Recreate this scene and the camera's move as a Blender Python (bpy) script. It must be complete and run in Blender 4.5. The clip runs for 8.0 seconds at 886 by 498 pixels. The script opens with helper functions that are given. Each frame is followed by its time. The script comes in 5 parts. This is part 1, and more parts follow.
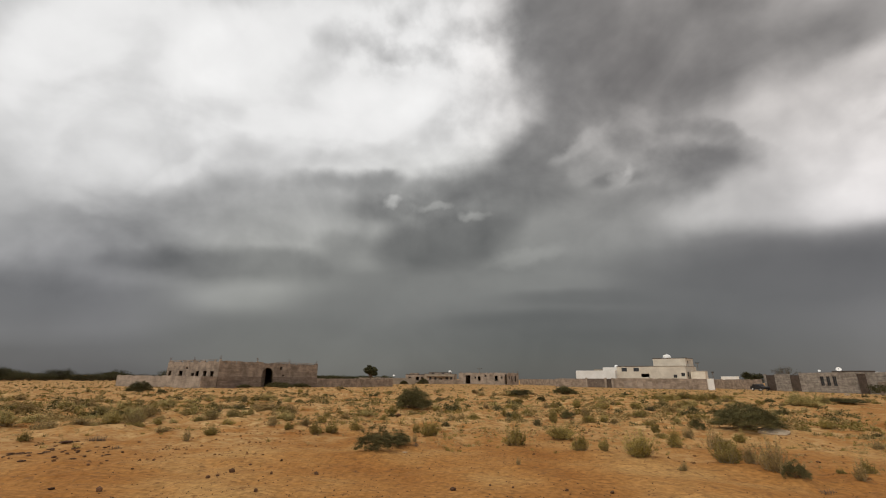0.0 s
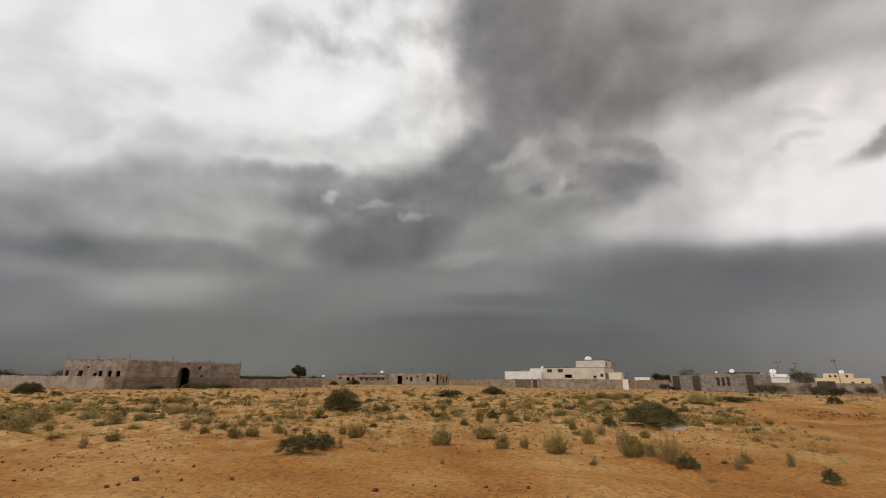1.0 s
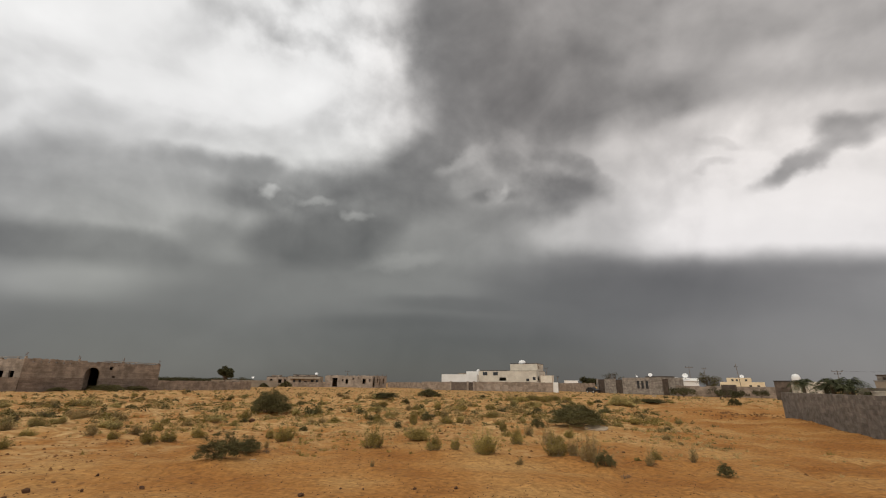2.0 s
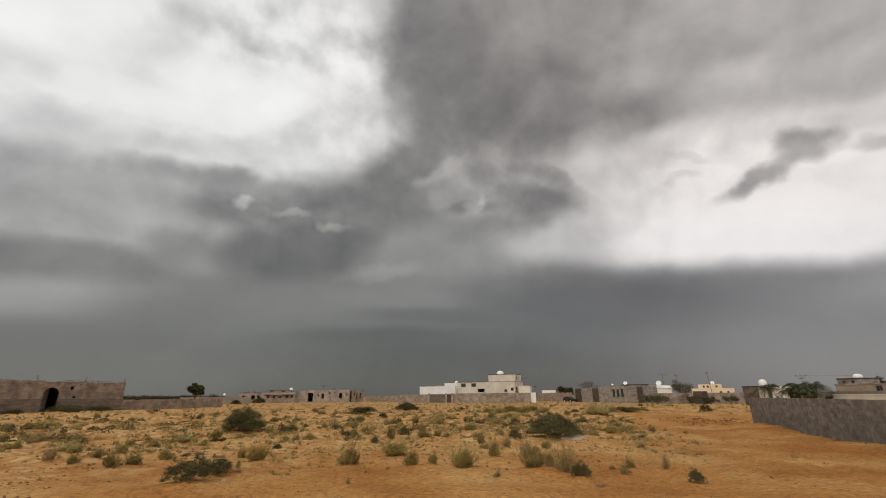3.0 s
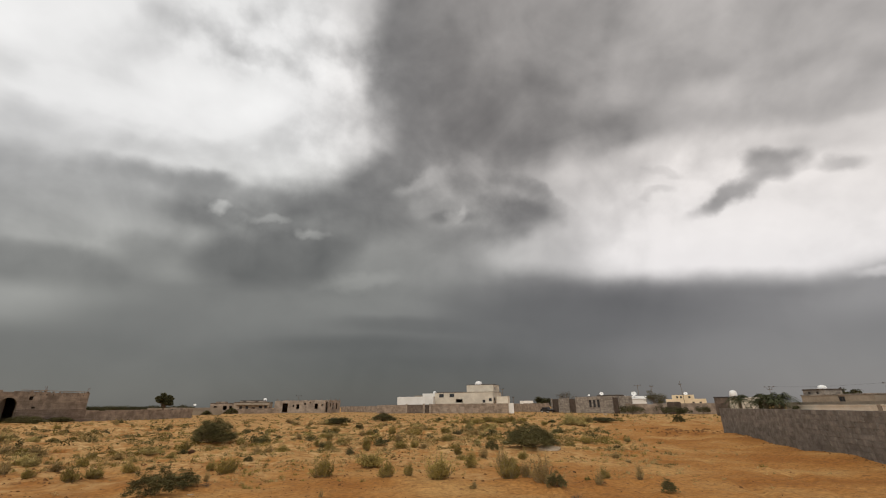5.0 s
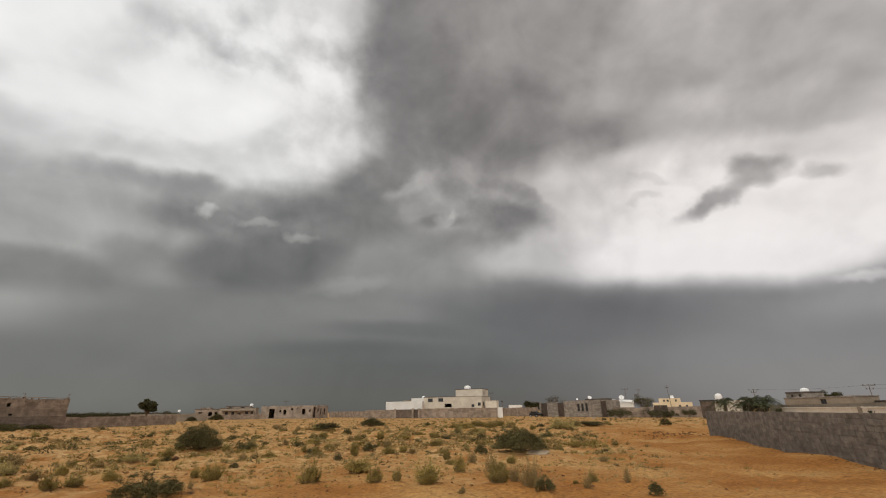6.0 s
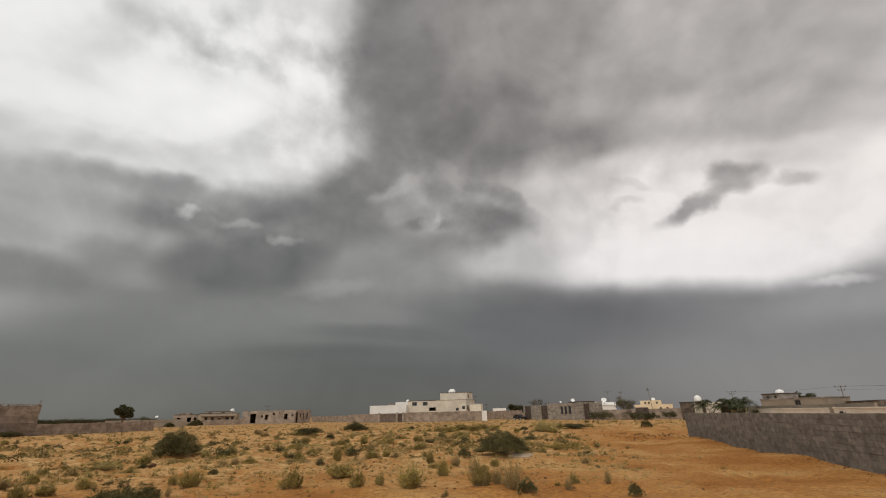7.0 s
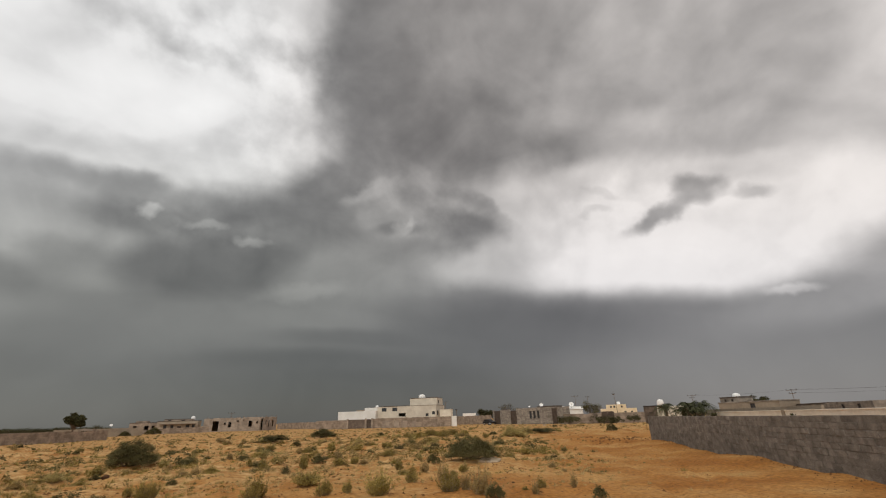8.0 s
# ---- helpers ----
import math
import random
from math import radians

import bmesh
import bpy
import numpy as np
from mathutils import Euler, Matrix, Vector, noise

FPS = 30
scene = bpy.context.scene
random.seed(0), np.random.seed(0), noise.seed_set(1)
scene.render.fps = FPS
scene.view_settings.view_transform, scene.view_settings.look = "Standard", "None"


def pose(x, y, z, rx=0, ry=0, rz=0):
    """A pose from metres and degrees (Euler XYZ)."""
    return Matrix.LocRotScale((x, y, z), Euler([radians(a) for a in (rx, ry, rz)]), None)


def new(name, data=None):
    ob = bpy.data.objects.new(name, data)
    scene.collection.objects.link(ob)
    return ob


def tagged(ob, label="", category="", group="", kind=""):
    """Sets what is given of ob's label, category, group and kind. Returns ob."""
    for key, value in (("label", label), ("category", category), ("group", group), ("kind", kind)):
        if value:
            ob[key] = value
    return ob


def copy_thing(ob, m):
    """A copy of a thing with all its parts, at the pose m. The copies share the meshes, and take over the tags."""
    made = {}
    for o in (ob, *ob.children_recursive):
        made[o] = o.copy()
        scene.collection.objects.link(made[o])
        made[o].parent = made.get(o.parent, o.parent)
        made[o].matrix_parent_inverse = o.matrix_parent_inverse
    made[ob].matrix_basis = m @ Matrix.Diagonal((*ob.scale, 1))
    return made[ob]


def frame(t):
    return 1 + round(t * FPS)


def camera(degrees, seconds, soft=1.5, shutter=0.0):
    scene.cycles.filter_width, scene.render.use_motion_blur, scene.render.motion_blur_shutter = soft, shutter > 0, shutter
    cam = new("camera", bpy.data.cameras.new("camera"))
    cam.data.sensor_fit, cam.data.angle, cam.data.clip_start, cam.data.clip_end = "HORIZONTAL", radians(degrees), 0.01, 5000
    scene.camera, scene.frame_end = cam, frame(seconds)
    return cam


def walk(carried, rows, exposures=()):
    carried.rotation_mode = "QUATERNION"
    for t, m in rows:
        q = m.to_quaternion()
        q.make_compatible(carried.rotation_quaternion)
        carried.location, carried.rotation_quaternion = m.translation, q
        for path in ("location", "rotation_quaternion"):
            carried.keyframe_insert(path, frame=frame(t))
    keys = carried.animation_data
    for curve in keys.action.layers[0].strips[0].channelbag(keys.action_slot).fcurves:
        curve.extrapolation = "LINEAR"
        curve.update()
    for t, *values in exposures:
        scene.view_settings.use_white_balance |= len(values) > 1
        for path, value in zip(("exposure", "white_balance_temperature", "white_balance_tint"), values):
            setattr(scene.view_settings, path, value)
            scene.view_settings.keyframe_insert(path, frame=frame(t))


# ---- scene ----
cam = camera(91.54, 8.0, soft=1.1)
walk(cam, [
    (0, pose(-0.000, 0.000, 1.900, 106.78, -0.61, 0.00)),
    (0.5, pose(0.036, -0.055, 1.919, 106.94, -0.52, -3.56)),
    (1, pose(0.078, -0.094, 1.907, 106.94, -0.61, -8.62)),
    (1.5, pose(0.116, -0.125, 1.898, 106.82, -1.07, -13.49)),
    (3, pose(0.141, -0.241, 1.914, 108.84, 0.41, -19.35)),
    (3.5, pose(0.153, -0.249, 1.918, 109.36, 0.29, -20.21)),
    (4, pose(0.168, -0.233, 1.915, 109.65, 0.28, -20.85)),
    (5.5, pose(0.171, -0.242, 1.914, 110.31, 0.53, -22.78)),
    (6, pose(0.167, -0.240, 1.904, 110.60, 0.71, -23.49)),
    (6.5, pose(0.174, -0.254, 1.890, 110.83, 0.89, -24.30)),
    (7, pose(0.170, -0.297, 1.896, 111.00, 1.12, -25.43)),
    (7.5, pose(0.141, -0.327, 1.888, 111.31, 1.35, -27.09)),
    (8, pose(0.161, -0.323, 1.902, 111.54, 1.61, -29.17)),
])

# ---- world: storm clouds ----
SUN_ELEV, SUN_TURN = 52.0, 232.0      # degrees; the turn is clockwise from the y axis
world = bpy.data.worlds.new("storm_sky")
scene.world = world
world.use_nodes = True
WN, WL = world.node_tree.nodes, world.node_tree.links
WN.clear()


def wmath(op, a, b=None, c=None, clamp=False):
    n = WN.new("ShaderNodeMath")
    n.operation, n.use_clamp = op, clamp
    for k, v in enumerate((a, b, c)):
        if v is None:
            continue
        if isinstance(v, (int, float)):
            n.inputs[k].default_value = v
        else:
            WL.new(v, n.inputs[k])
    return n.outputs[0]


def wdot(a, v):
    n = WN.new("ShaderNodeVectorMath")
    n.operation = "DOT_PRODUCT"
    WL.new(a, n.inputs[0])
    n.inputs[1].default_value = v
    return n.outputs["Value"]


def wsmooth(value, lo, hi, to_lo=0.0, to_hi=1.0):
    n = WN.new("ShaderNodeMapRange")
    n.interpolation_type = "SMOOTHSTEP"
    WL.new(value, n.inputs[0])
    for k, v in enumerate((lo, hi, to_lo, to_hi)):
        n.inputs[k + 1].default_value = v
    return n.outputs[0]


def wlinear(value, lo, hi):
    n = WN.new("ShaderNodeMapRange")
    WL.new(value, n.inputs[0])
    n.inputs[1].default_value, n.inputs[2].default_value = lo, hi
    return n.outputs[0]


def wnoise(vec, scale, detail=4.0, rough=0.5, distort=0.0):
    n = WN.new("ShaderNodeTexNoise")
    n.inputs["Scale"].default_value, n.inputs["Detail"].default_value = scale, detail
    n.inputs["Roughness"].default_value, n.inputs["Distortion"].default_value = rough, distort
    WL.new(vec, n.inputs["Vector"])
    return n


def wvec(x, y, z=0.0):
    n = WN.new("ShaderNodeCombineXYZ")
    for k, v in enumerate((x, y, z)):
        if isinstance(v, (int, float)):
            n.inputs[k].default_value = v
        else:
            WL.new(v, n.inputs[k])
    return n.outputs[0]


def wmix(fac, a, b):
    return wmath("ADD", a, wmath("MULTIPLY", fac, wmath("SUBTRACT", b, a)))


way = WN.new("ShaderNodeTexCoord").outputs["Generated"]
# the storm front is laid out on a flat chart that faces north-north-east, 100 units to about 7.5 degrees
chart = pose(0, 0, 0, 109.36, 0.29, -20.21).to_3x3()
ahead = wdot(way, -chart.col[2])
deep = wmath("MAXIMUM", ahead, 0.12)
cu = wmath("MULTIPLY_ADD", wmath("DIVIDE", wdot(way, chart.col[0]), deep), 7.632, 7.84)
cv = wmath("MULTIPLY_ADD", wmath("DIVIDE", wdot(way, chart.col[1]), deep), -7.632, 4.41)
flat = wvec(cu, cv)
# ragged edges: the chart is warped by two scales of noise, less towards the horizon
calm = wsmooth(cv, 3.4, 5.7, 1.0, 0.16)
big, fine = wnoise(way, 4.2, 3.0), wnoise(way, 15.0, 5.0, 0.47)


def wsplit(n):
    s = WN.new("ShaderNodeSeparateXYZ")
    WL.new(n.outputs["Color"], s.inputs[0])
    return s.outputs


bs, fs = wsplit(big), wsplit(fine)
warp = [wmath("MULTIPLY", calm, wmath("ADD", wmath("MULTIPLY", wmath("SUBTRACT", bs[k], 0.5), 0.7), wmath("MULTIPLY", wmath("SUBTRACT", fs[k], 0.5), 0.5))) for k in (0, 1)]
wu, wv = wmath("ADD", cu, warp[0]), wmath("ADD", cv, wmath("MULTIPLY", warp[1], 0.7))
warped = wvec(wu, wv)

# mean lightness of the deck from high up down to the horizon
ramp = WN.new("ShaderNodeValToRGB")
knots = ramp.color_ramp.elements
knots[0].position, knots[1].position = 0.0, 1.0
knots[0].color, knots[1].color = (0.71, 0.71, 0.71, 1), (0.37, 0.37, 0.37, 1)
for y, v in ((-1, 0.83), (1.5, 0.7), (3, 0.63), (4.2, 0.63), (5, 0.475), (5.8, 0.465), (6.4, 0.395)):
    knots.new((y + 4) / 11.1).color = (v, v, v, 1)
WL.new(wlinear(wv, -4.0, 7.1), ramp.inputs[0])
deck = wmath("MULTIPLY", ramp.outputs[0], 1.0)


def mass(x, y, hw, hh, turn, soft, light):
    """One cloud mass over those before it: place on the chart, half width, half height, turn, softness of its rim, lightness."""
    global deck
    m = WN.new("ShaderNodeMapping")
    m.vector_type = "TEXTURE"
    m.inputs["Location"].default_value = (x, y, 0)
    m.inputs["Rotation"].default_value = (0, 0, radians(turn))
    m.inputs["Scale"].default_value = (hw, hh, 1)
    WL.new(warped, m.inputs["Vector"])
    d = WN.new("ShaderNodeVectorMath")
    d.operation = "LENGTH"
    WL.new(m.outputs[0], d.inputs[0])
    deck = wmix(wsmooth(d.outputs["Value"], 1 - soft, 1 + soft, 1.0, 0.0), deck, wmath("ADD", 0.0, light))


# bright break in the west
mass(-4.5, -1.6, 4, 1.5, -8, 0.5, 0.937)
mass(-3, 1, 4.5, 1.5, 8, 0.5, 0.830)
mass(3.2, 1.3, 3.9, 1.88, 10, 0.42, 0.889)
mass(0.6, -0.2, 2.2, 0.9, 5, 0.5, 0.971)
mass(0.9, 1.25, 1.5, 0.3, 12, 0.7, 0.875)
mass(0.2, 2.1, 1.6, 0.35, 4, 0.7, 0.787)
mass(4.4, 1.9, 1.5, 0.5, 14, 0.6, 0.964)
mass(3.5, 0.25, 0.75, 0.35, 20, 0.5, 0.809)
mass(4.5, 0.85, 0.75, 0.13, 12, 0.7, 0.863)
mass(5.9, 1.1, 0.6, 0.4, 30, 0.6, 0.872)
mass(6.25, 0.3, 0.65, 0.8, 0, 0.6, 0.865)
mass(5.2, 0.45, 0.4, 0.2, -20, 0.6, 0.915)
mass(5.7, 2.35, 1.1, 0.45, -10, 0.6, 0.825)
mass(3, 2.55, 1.5, 0.16, 6, 0.8, 0.812)
# dark deck overhead
mass(12.5, -0.4, 5.6, 2.9, -6, 0.3, 0.655)
mass(9.3, 0.7, 2.45, 2.45, 0, 0.3, 0.565)
mass(7.7, 0.9, 0.85, 2.1, 4, 0.4, 0.49)
mass(9.4, 1.9, 2.1, 0.95, -4, 0.4, 0.489)
mass(8.3, -0.6, 1, 0.9, 0, 0.7, 0.525)
mass(11.1, 0.9, 0.8, 0.45, -10, 0.8, 0.63)
mass(12, 1.25, 1.4, 0.4, -16, 0.6, 0.620)
mass(13.6, 1.3, 1.3, 0.35, -20, 0.7, 0.722)
mass(15.3, 0.5, 1.4, 0.22, -20, 0.6, 0.67)
mass(17.4, 1.3, 1.7, 0.5, -14, 0.7, 0.734)
# bright gap in the east, with a straight lower edge
mass(14.2, 3.5, 3.6, 1.45, -5, 0.3, 0.908)
mass(12.2, 4, 1.9, 0.95, 0, 0.55, 0.915)
mass(17.6, 2.6, 2.4, 1, -10, 0.5, 0.894)
mass(14.8, 2.25, 1.7, 0.28, -12, 0.6, 0.8)
mass(11.5, 2.75, 0.7, 0.32, -24, 0.6, 0.799)
mass(10.5, 3.4, 0.75, 0.7, 10, 0.8, 0.75)
# slate band under the gap
mass(13.3, 5.75, 5.6, 0.95, -1, 0.3, 0.473)
mass(10.7, 5.5, 2.3, 0.55, 0, 0.5, 0.393)
mass(17, 4.9, 2.2, 0.45, -10, 0.6, 0.569)
# grey lobes in the west
mass(-4, 3.7, 4.2, 1, 6, 0.7, 0.545)
mass(0.4, 3.45, 1.9, 0.75, 4, 0.6, 0.643)
mass(2.1, 3.8, 1.5, 0.74, 16, 0.32, 0.647)
mass(1.1, 3.12, 0.8, 0.1, 12, 0.8, 0.652)
mass(-0.9, 4.5, 3.4, 0.36, 5, 0.5, 0.472)
mass(1.7, 4.7, 1.4, 0.28, 12, 0.6, 0.491)
mass(3.2, 4.5, 0.85, 0.35, 8, 0.5, 0.539)
mass(0.4, 5.3, 2.2, 0.38, 2, 0.6, 0.597)
mass(-4.5, 5.4, 2.5, 0.5, 2, 0.7, 0.487)
# dark arm that reaches west out of the deck
mass(5.7, 3.86, 2.35, 0.56, 5, 0.45, 0.472)
mass(3.2, 3.12, 1.2, 0.2, 12, 0.8, 0.590)
mass(4, 3.42, 0.8, 0.3, 14, 0.6, 0.532)
mass(6.9, 3.3, 0.8, 0.5, -20, 0.5, 0.477)
mass(5.2, 4.5, 1.5, 0.5, -4, 0.3, 0.417)
mass(4.4, 3.85, 0.9, 0.25, 10, 0.6, 0.475)
# billows where the two meet
mass(8.3, 4.35, 1.7, 0.55, -10, 0.5, 0.544)
mass(8.35, 3.4, 0.95, 0.52, -16, 0.2, 0.59)
mass(7.75, 3.2, 0.5, 0.12, -30, 0.5, 0.635)
mass(8.35, 3.78, 0.6, 0.1, -6, 0.7, 0.498)
mass(9.45, 3.62, 0.6, 0.26, 6, 0.6, 0.469)
mass(9.3, 3.08, 0.75, 0.1, 30, 0.6, 0.55)
mass(9.75, 4.35, 0.9, 0.3, -8, 0.6, 0.71)
# low murk
mass(6.9, 5.35, 1, 0.2, 3, 0.5, 0.490)
mass(7.8, 5.68, 1.5, 0.13, 2, 0.6, 0.420)
mass(3.6, 5.6, 1.9, 0.4, 3, 0.7, 0.475)
mass(8.2, 6.75, 4.6, 0.85, 0, 0.6, 0.355)
mass(16.6, 6.6, 4.6, 1.1, 0, 0.7, 0.5)
mass(1.2, 6.5, 3.6, 0.8, 0, 0.8, 0.43)
mass(-8.5, 4.9, 5.0, 1.0, 4, 0.6, 0.43)
mass(7, 6.05, 1.6, 0.16, 1, 0.7, 0.375)

# single scraps of cloud: place on the chart, half width, half height, turn, lightness
loose = wvec(wmath("MULTIPLY_ADD", wmath("SUBTRACT", fs[0], 0.5), 0.95, wmath("MULTIPLY_ADD", wmath("SUBTRACT", bs[0], 0.5), 0.2, cu)),
             wmath("MULTIPLY_ADD", wmath("SUBTRACT", fs[1], 0.5), 0.6, cv))


def scrap(x, y, hw, hh, turn, gain):
    global deck
    m = WN.new("ShaderNodeMapping")
    m.vector_type = "TEXTURE"
    m.inputs["Location"].default_value = (x, y, 0)
    m.inputs["Rotation"].default_value = (0, 0, radians(turn))
    m.inputs["Scale"].default_value = (hw * 1.5, hh * 1.5, 1)
    WL.new(loose, m.inputs["Vector"])
    g = WN.new("ShaderNodeTexGradient")
    g.gradient_type = "SPHERICAL"
    WL.new(m.outputs[0], g.inputs[0])
    deck = wmath("ADD", deck, wmath("MULTIPLY", wsmooth(g.outputs["Fac"], 0.02, 0.75), gain * 1.2))


scrap(4.16, 3.66, 0.24, 0.11, -14, 0.13)
scrap(5.05, 3.77, 0.3, 0.07, 6, 0.07)
scrap(5.82, 4.02, 0.25, 0.1, 8, 0.09)
scrap(13.3, 3.3, 0.72, 0.2, -28, -0.21)
scrap(14.1, 2.72, 0.56, 0.26, -6, -0.2)
scrap(15.3, 2.66, 0.5, 0.13, -12, -0.12)
scrap(11.85, 3.27, 0.34, 0.09, -6, -0.05)
scrap(12.1, 2.9, 0.34, 0.09, 8, -0.05)
scrap(8.35, 3.68, 0.25, 0.1, -30, 0.08)
scrap(6.6, 4.9, 0.7, 0.16, -6, 0.04)
scrap(-2.6, 4.2, 2.0, 0.3, 6, -0.04)
scrap(-4.5, 2.6, 2.2, 0.25, 14, 0.05)
scrap(-1.2, 2.2, 1.5, 0.2, -14, 0.04)
scrap(4.7, 0.85, 0.8, 0.18, 25, -0.08)
scrap(16.3, 4.62, 0.7, 0.12, -8, 0.12)

# billows and fine streaks over the whole deck
squash = WN.new("ShaderNodeVectorMath")
squash.operation = "MULTIPLY"
WL.new(way, squash.inputs[0])
squash.inputs[1].default_value = (1.0, 1.0, 2.0)
stretched = squash.outputs[0]
billow = wnoise(stretched, 5.0, 4.0, 0.48, 0.6).outputs["Fac"]
shreds = wnoise(way, 17.0, 4.0, 0.5, 0.4).outputs["Fac"]
deck = wmath("ADD", deck, wmath("MULTIPLY", calm, wmath("ADD", wmath("MULTIPLY", wmath("SUBTRACT", billow, 0.5), 0.15), wmath("MULTIPLY", wmath("SUBTRACT", shreds, 0.5), 0.055))))
# the billows are lit from high in the west: each scale is shaded by its slope
shift = WN.new("ShaderNodeVectorMath")
WL.new(way, shift.inputs[0])
shift.inputs[1].default_value = (-0.02, 0.0, 0.035)
for scale, rough, gain in ((5.0, 0.45, 0.24), (11.0, 0.45, 0.09)):
    slope = wmath("SUBTRACT", wnoise(way, scale, 5.0, rough, 0.5).outputs["Fac"], wnoise(shift.outputs[0], scale, 5.0, rough, 0.5).outputs["Fac"])
    deck = wmath("ADD", deck, wmath("MULTIPLY", calm, wmath("MULTIPLY", slope, gain)))
# crumbling lit edges where the deck breaks
for x, y, hw, hh, turn, gain in ((4.9, 0.6, 2.8, 1.2, 10, 0.42), (6.2, 2.0, 1.2, 1.8, 20, 0.3), (8.6, 3.2, 1.8, 0.9, 10, 0.26), (4.8, 3.75, 1.9, 0.6, 8, 0.2), (12.6, 3.0, 2.8, 1.0, -10, 0.16)):
    m = WN.new("ShaderNodeMapping")
    m.vector_type = "TEXTURE"
    m.inputs["Location"].default_value = (x, y, 0)
    m.inputs["Rotation"].default_value = (0, 0, radians(turn))
    m.inputs["Scale"].default_value = (hw, hh, 1)
    WL.new(flat, m.inputs["Vector"])
    g = WN.new("ShaderNodeTexGradient")
    g.gradient_type = "SPHERICAL"
    WL.new(m.outputs[0], g.inputs[0])
    crumb = wnoise(way, 13.0, 4.0, 0.52, 0.0).outputs["Fac"]
    deck = wmath("ADD", deck, wmath("MULTIPLY", wsmooth(g.outputs["Fac"], 0.0, 0.6), wmath("MULTIPLY", wmath("SUBTRACT", crumb, 0.5), gain)))
deck = wmath("MINIMUM", deck, wmath("MULTIPLY_ADD", deck, 0.45, 0.495))
# the sky goes on behind as bright broken overcast
rest = wmath("MULTIPLY_ADD", wmath("SUBTRACT", wnoise(way, 2.2, 5.0).outputs["Fac"], 0.5), 0.35, 0.84)
cloud = wmath("POWER", wmath("MAXIMUM", wmix(wsmooth(ahead, 0.1, 0.35), rest, deck), 0.02), 2.2)
# warm grey overhead, greenish grey low in the west, violet grey low in the east
tint = []
for k, (top_west, top, far_west, west, east) in enumerate(((1.004, 1.048, 1.0, 1.002, 1.02), (0.995, 0.986, 0.985, 1.0, 0.98), (0.983, 0.945, 1.0, 0.935, 0.968))):
    low = wmix(wsmooth(cu, -5.0, 1.0), wmath("ADD", 0.0, far_west), wmath("ADD", 0.0, west))
    low = wmix(wsmooth(cu, 6.0, 12.0), low, wmath("ADD", 0.0, east))
    high = wmix(wsmooth(cu, 5.0, 9.0), wmath("ADD", 0.0, top_west), wmath("ADD", 0.0, top))
    tint.append(wmix(wsmooth(cv, 2.0, 5.2), high, low))
shade = WN.new("ShaderNodeVectorMath")
shade.operation = "SCALE"
WL.new(wvec(*tint), shade.inputs[0])
WL.new(cloud, shade.inputs["Scale"])
clear = WN.new("ShaderNodeTexSky")
clear.sky_type, clear.sun_disc = "NISHITA", False
clear.sun_elevation, clear.sun_rotation = radians(SUN_ELEV), radians(SUN_TURN)
thin = WN.new("ShaderNodeVectorMath")
thin.operation = "SCALE"
WL.new(clear.outputs[0], thin.inputs[0])
thin.inputs["Scale"].default_value = 0.004
total = WN.new("ShaderNodeVectorMath")
WL.new(shade.outputs[0], total.inputs[0])
WL.new(thin.outputs[0], total.inputs[1])
back = WN.new("ShaderNodeBackground")
WL.new(total.outputs[0], back.inputs[0])
back.inputs[1].default_value = 1.0
WL.new(back.outputs[0], WN.new("ShaderNodeOutputWorld").inputs[0])

sun = new("sun", bpy.data.lights.new("sun", "SUN"))
sun.data.energy, sun.data.angle, sun.data.color = 1.25, radians(14), (1.0, 0.92, 0.79)
sun.rotation_euler = (radians(90 - SUN_ELEV), 0, radians(180 - SUN_TURN))


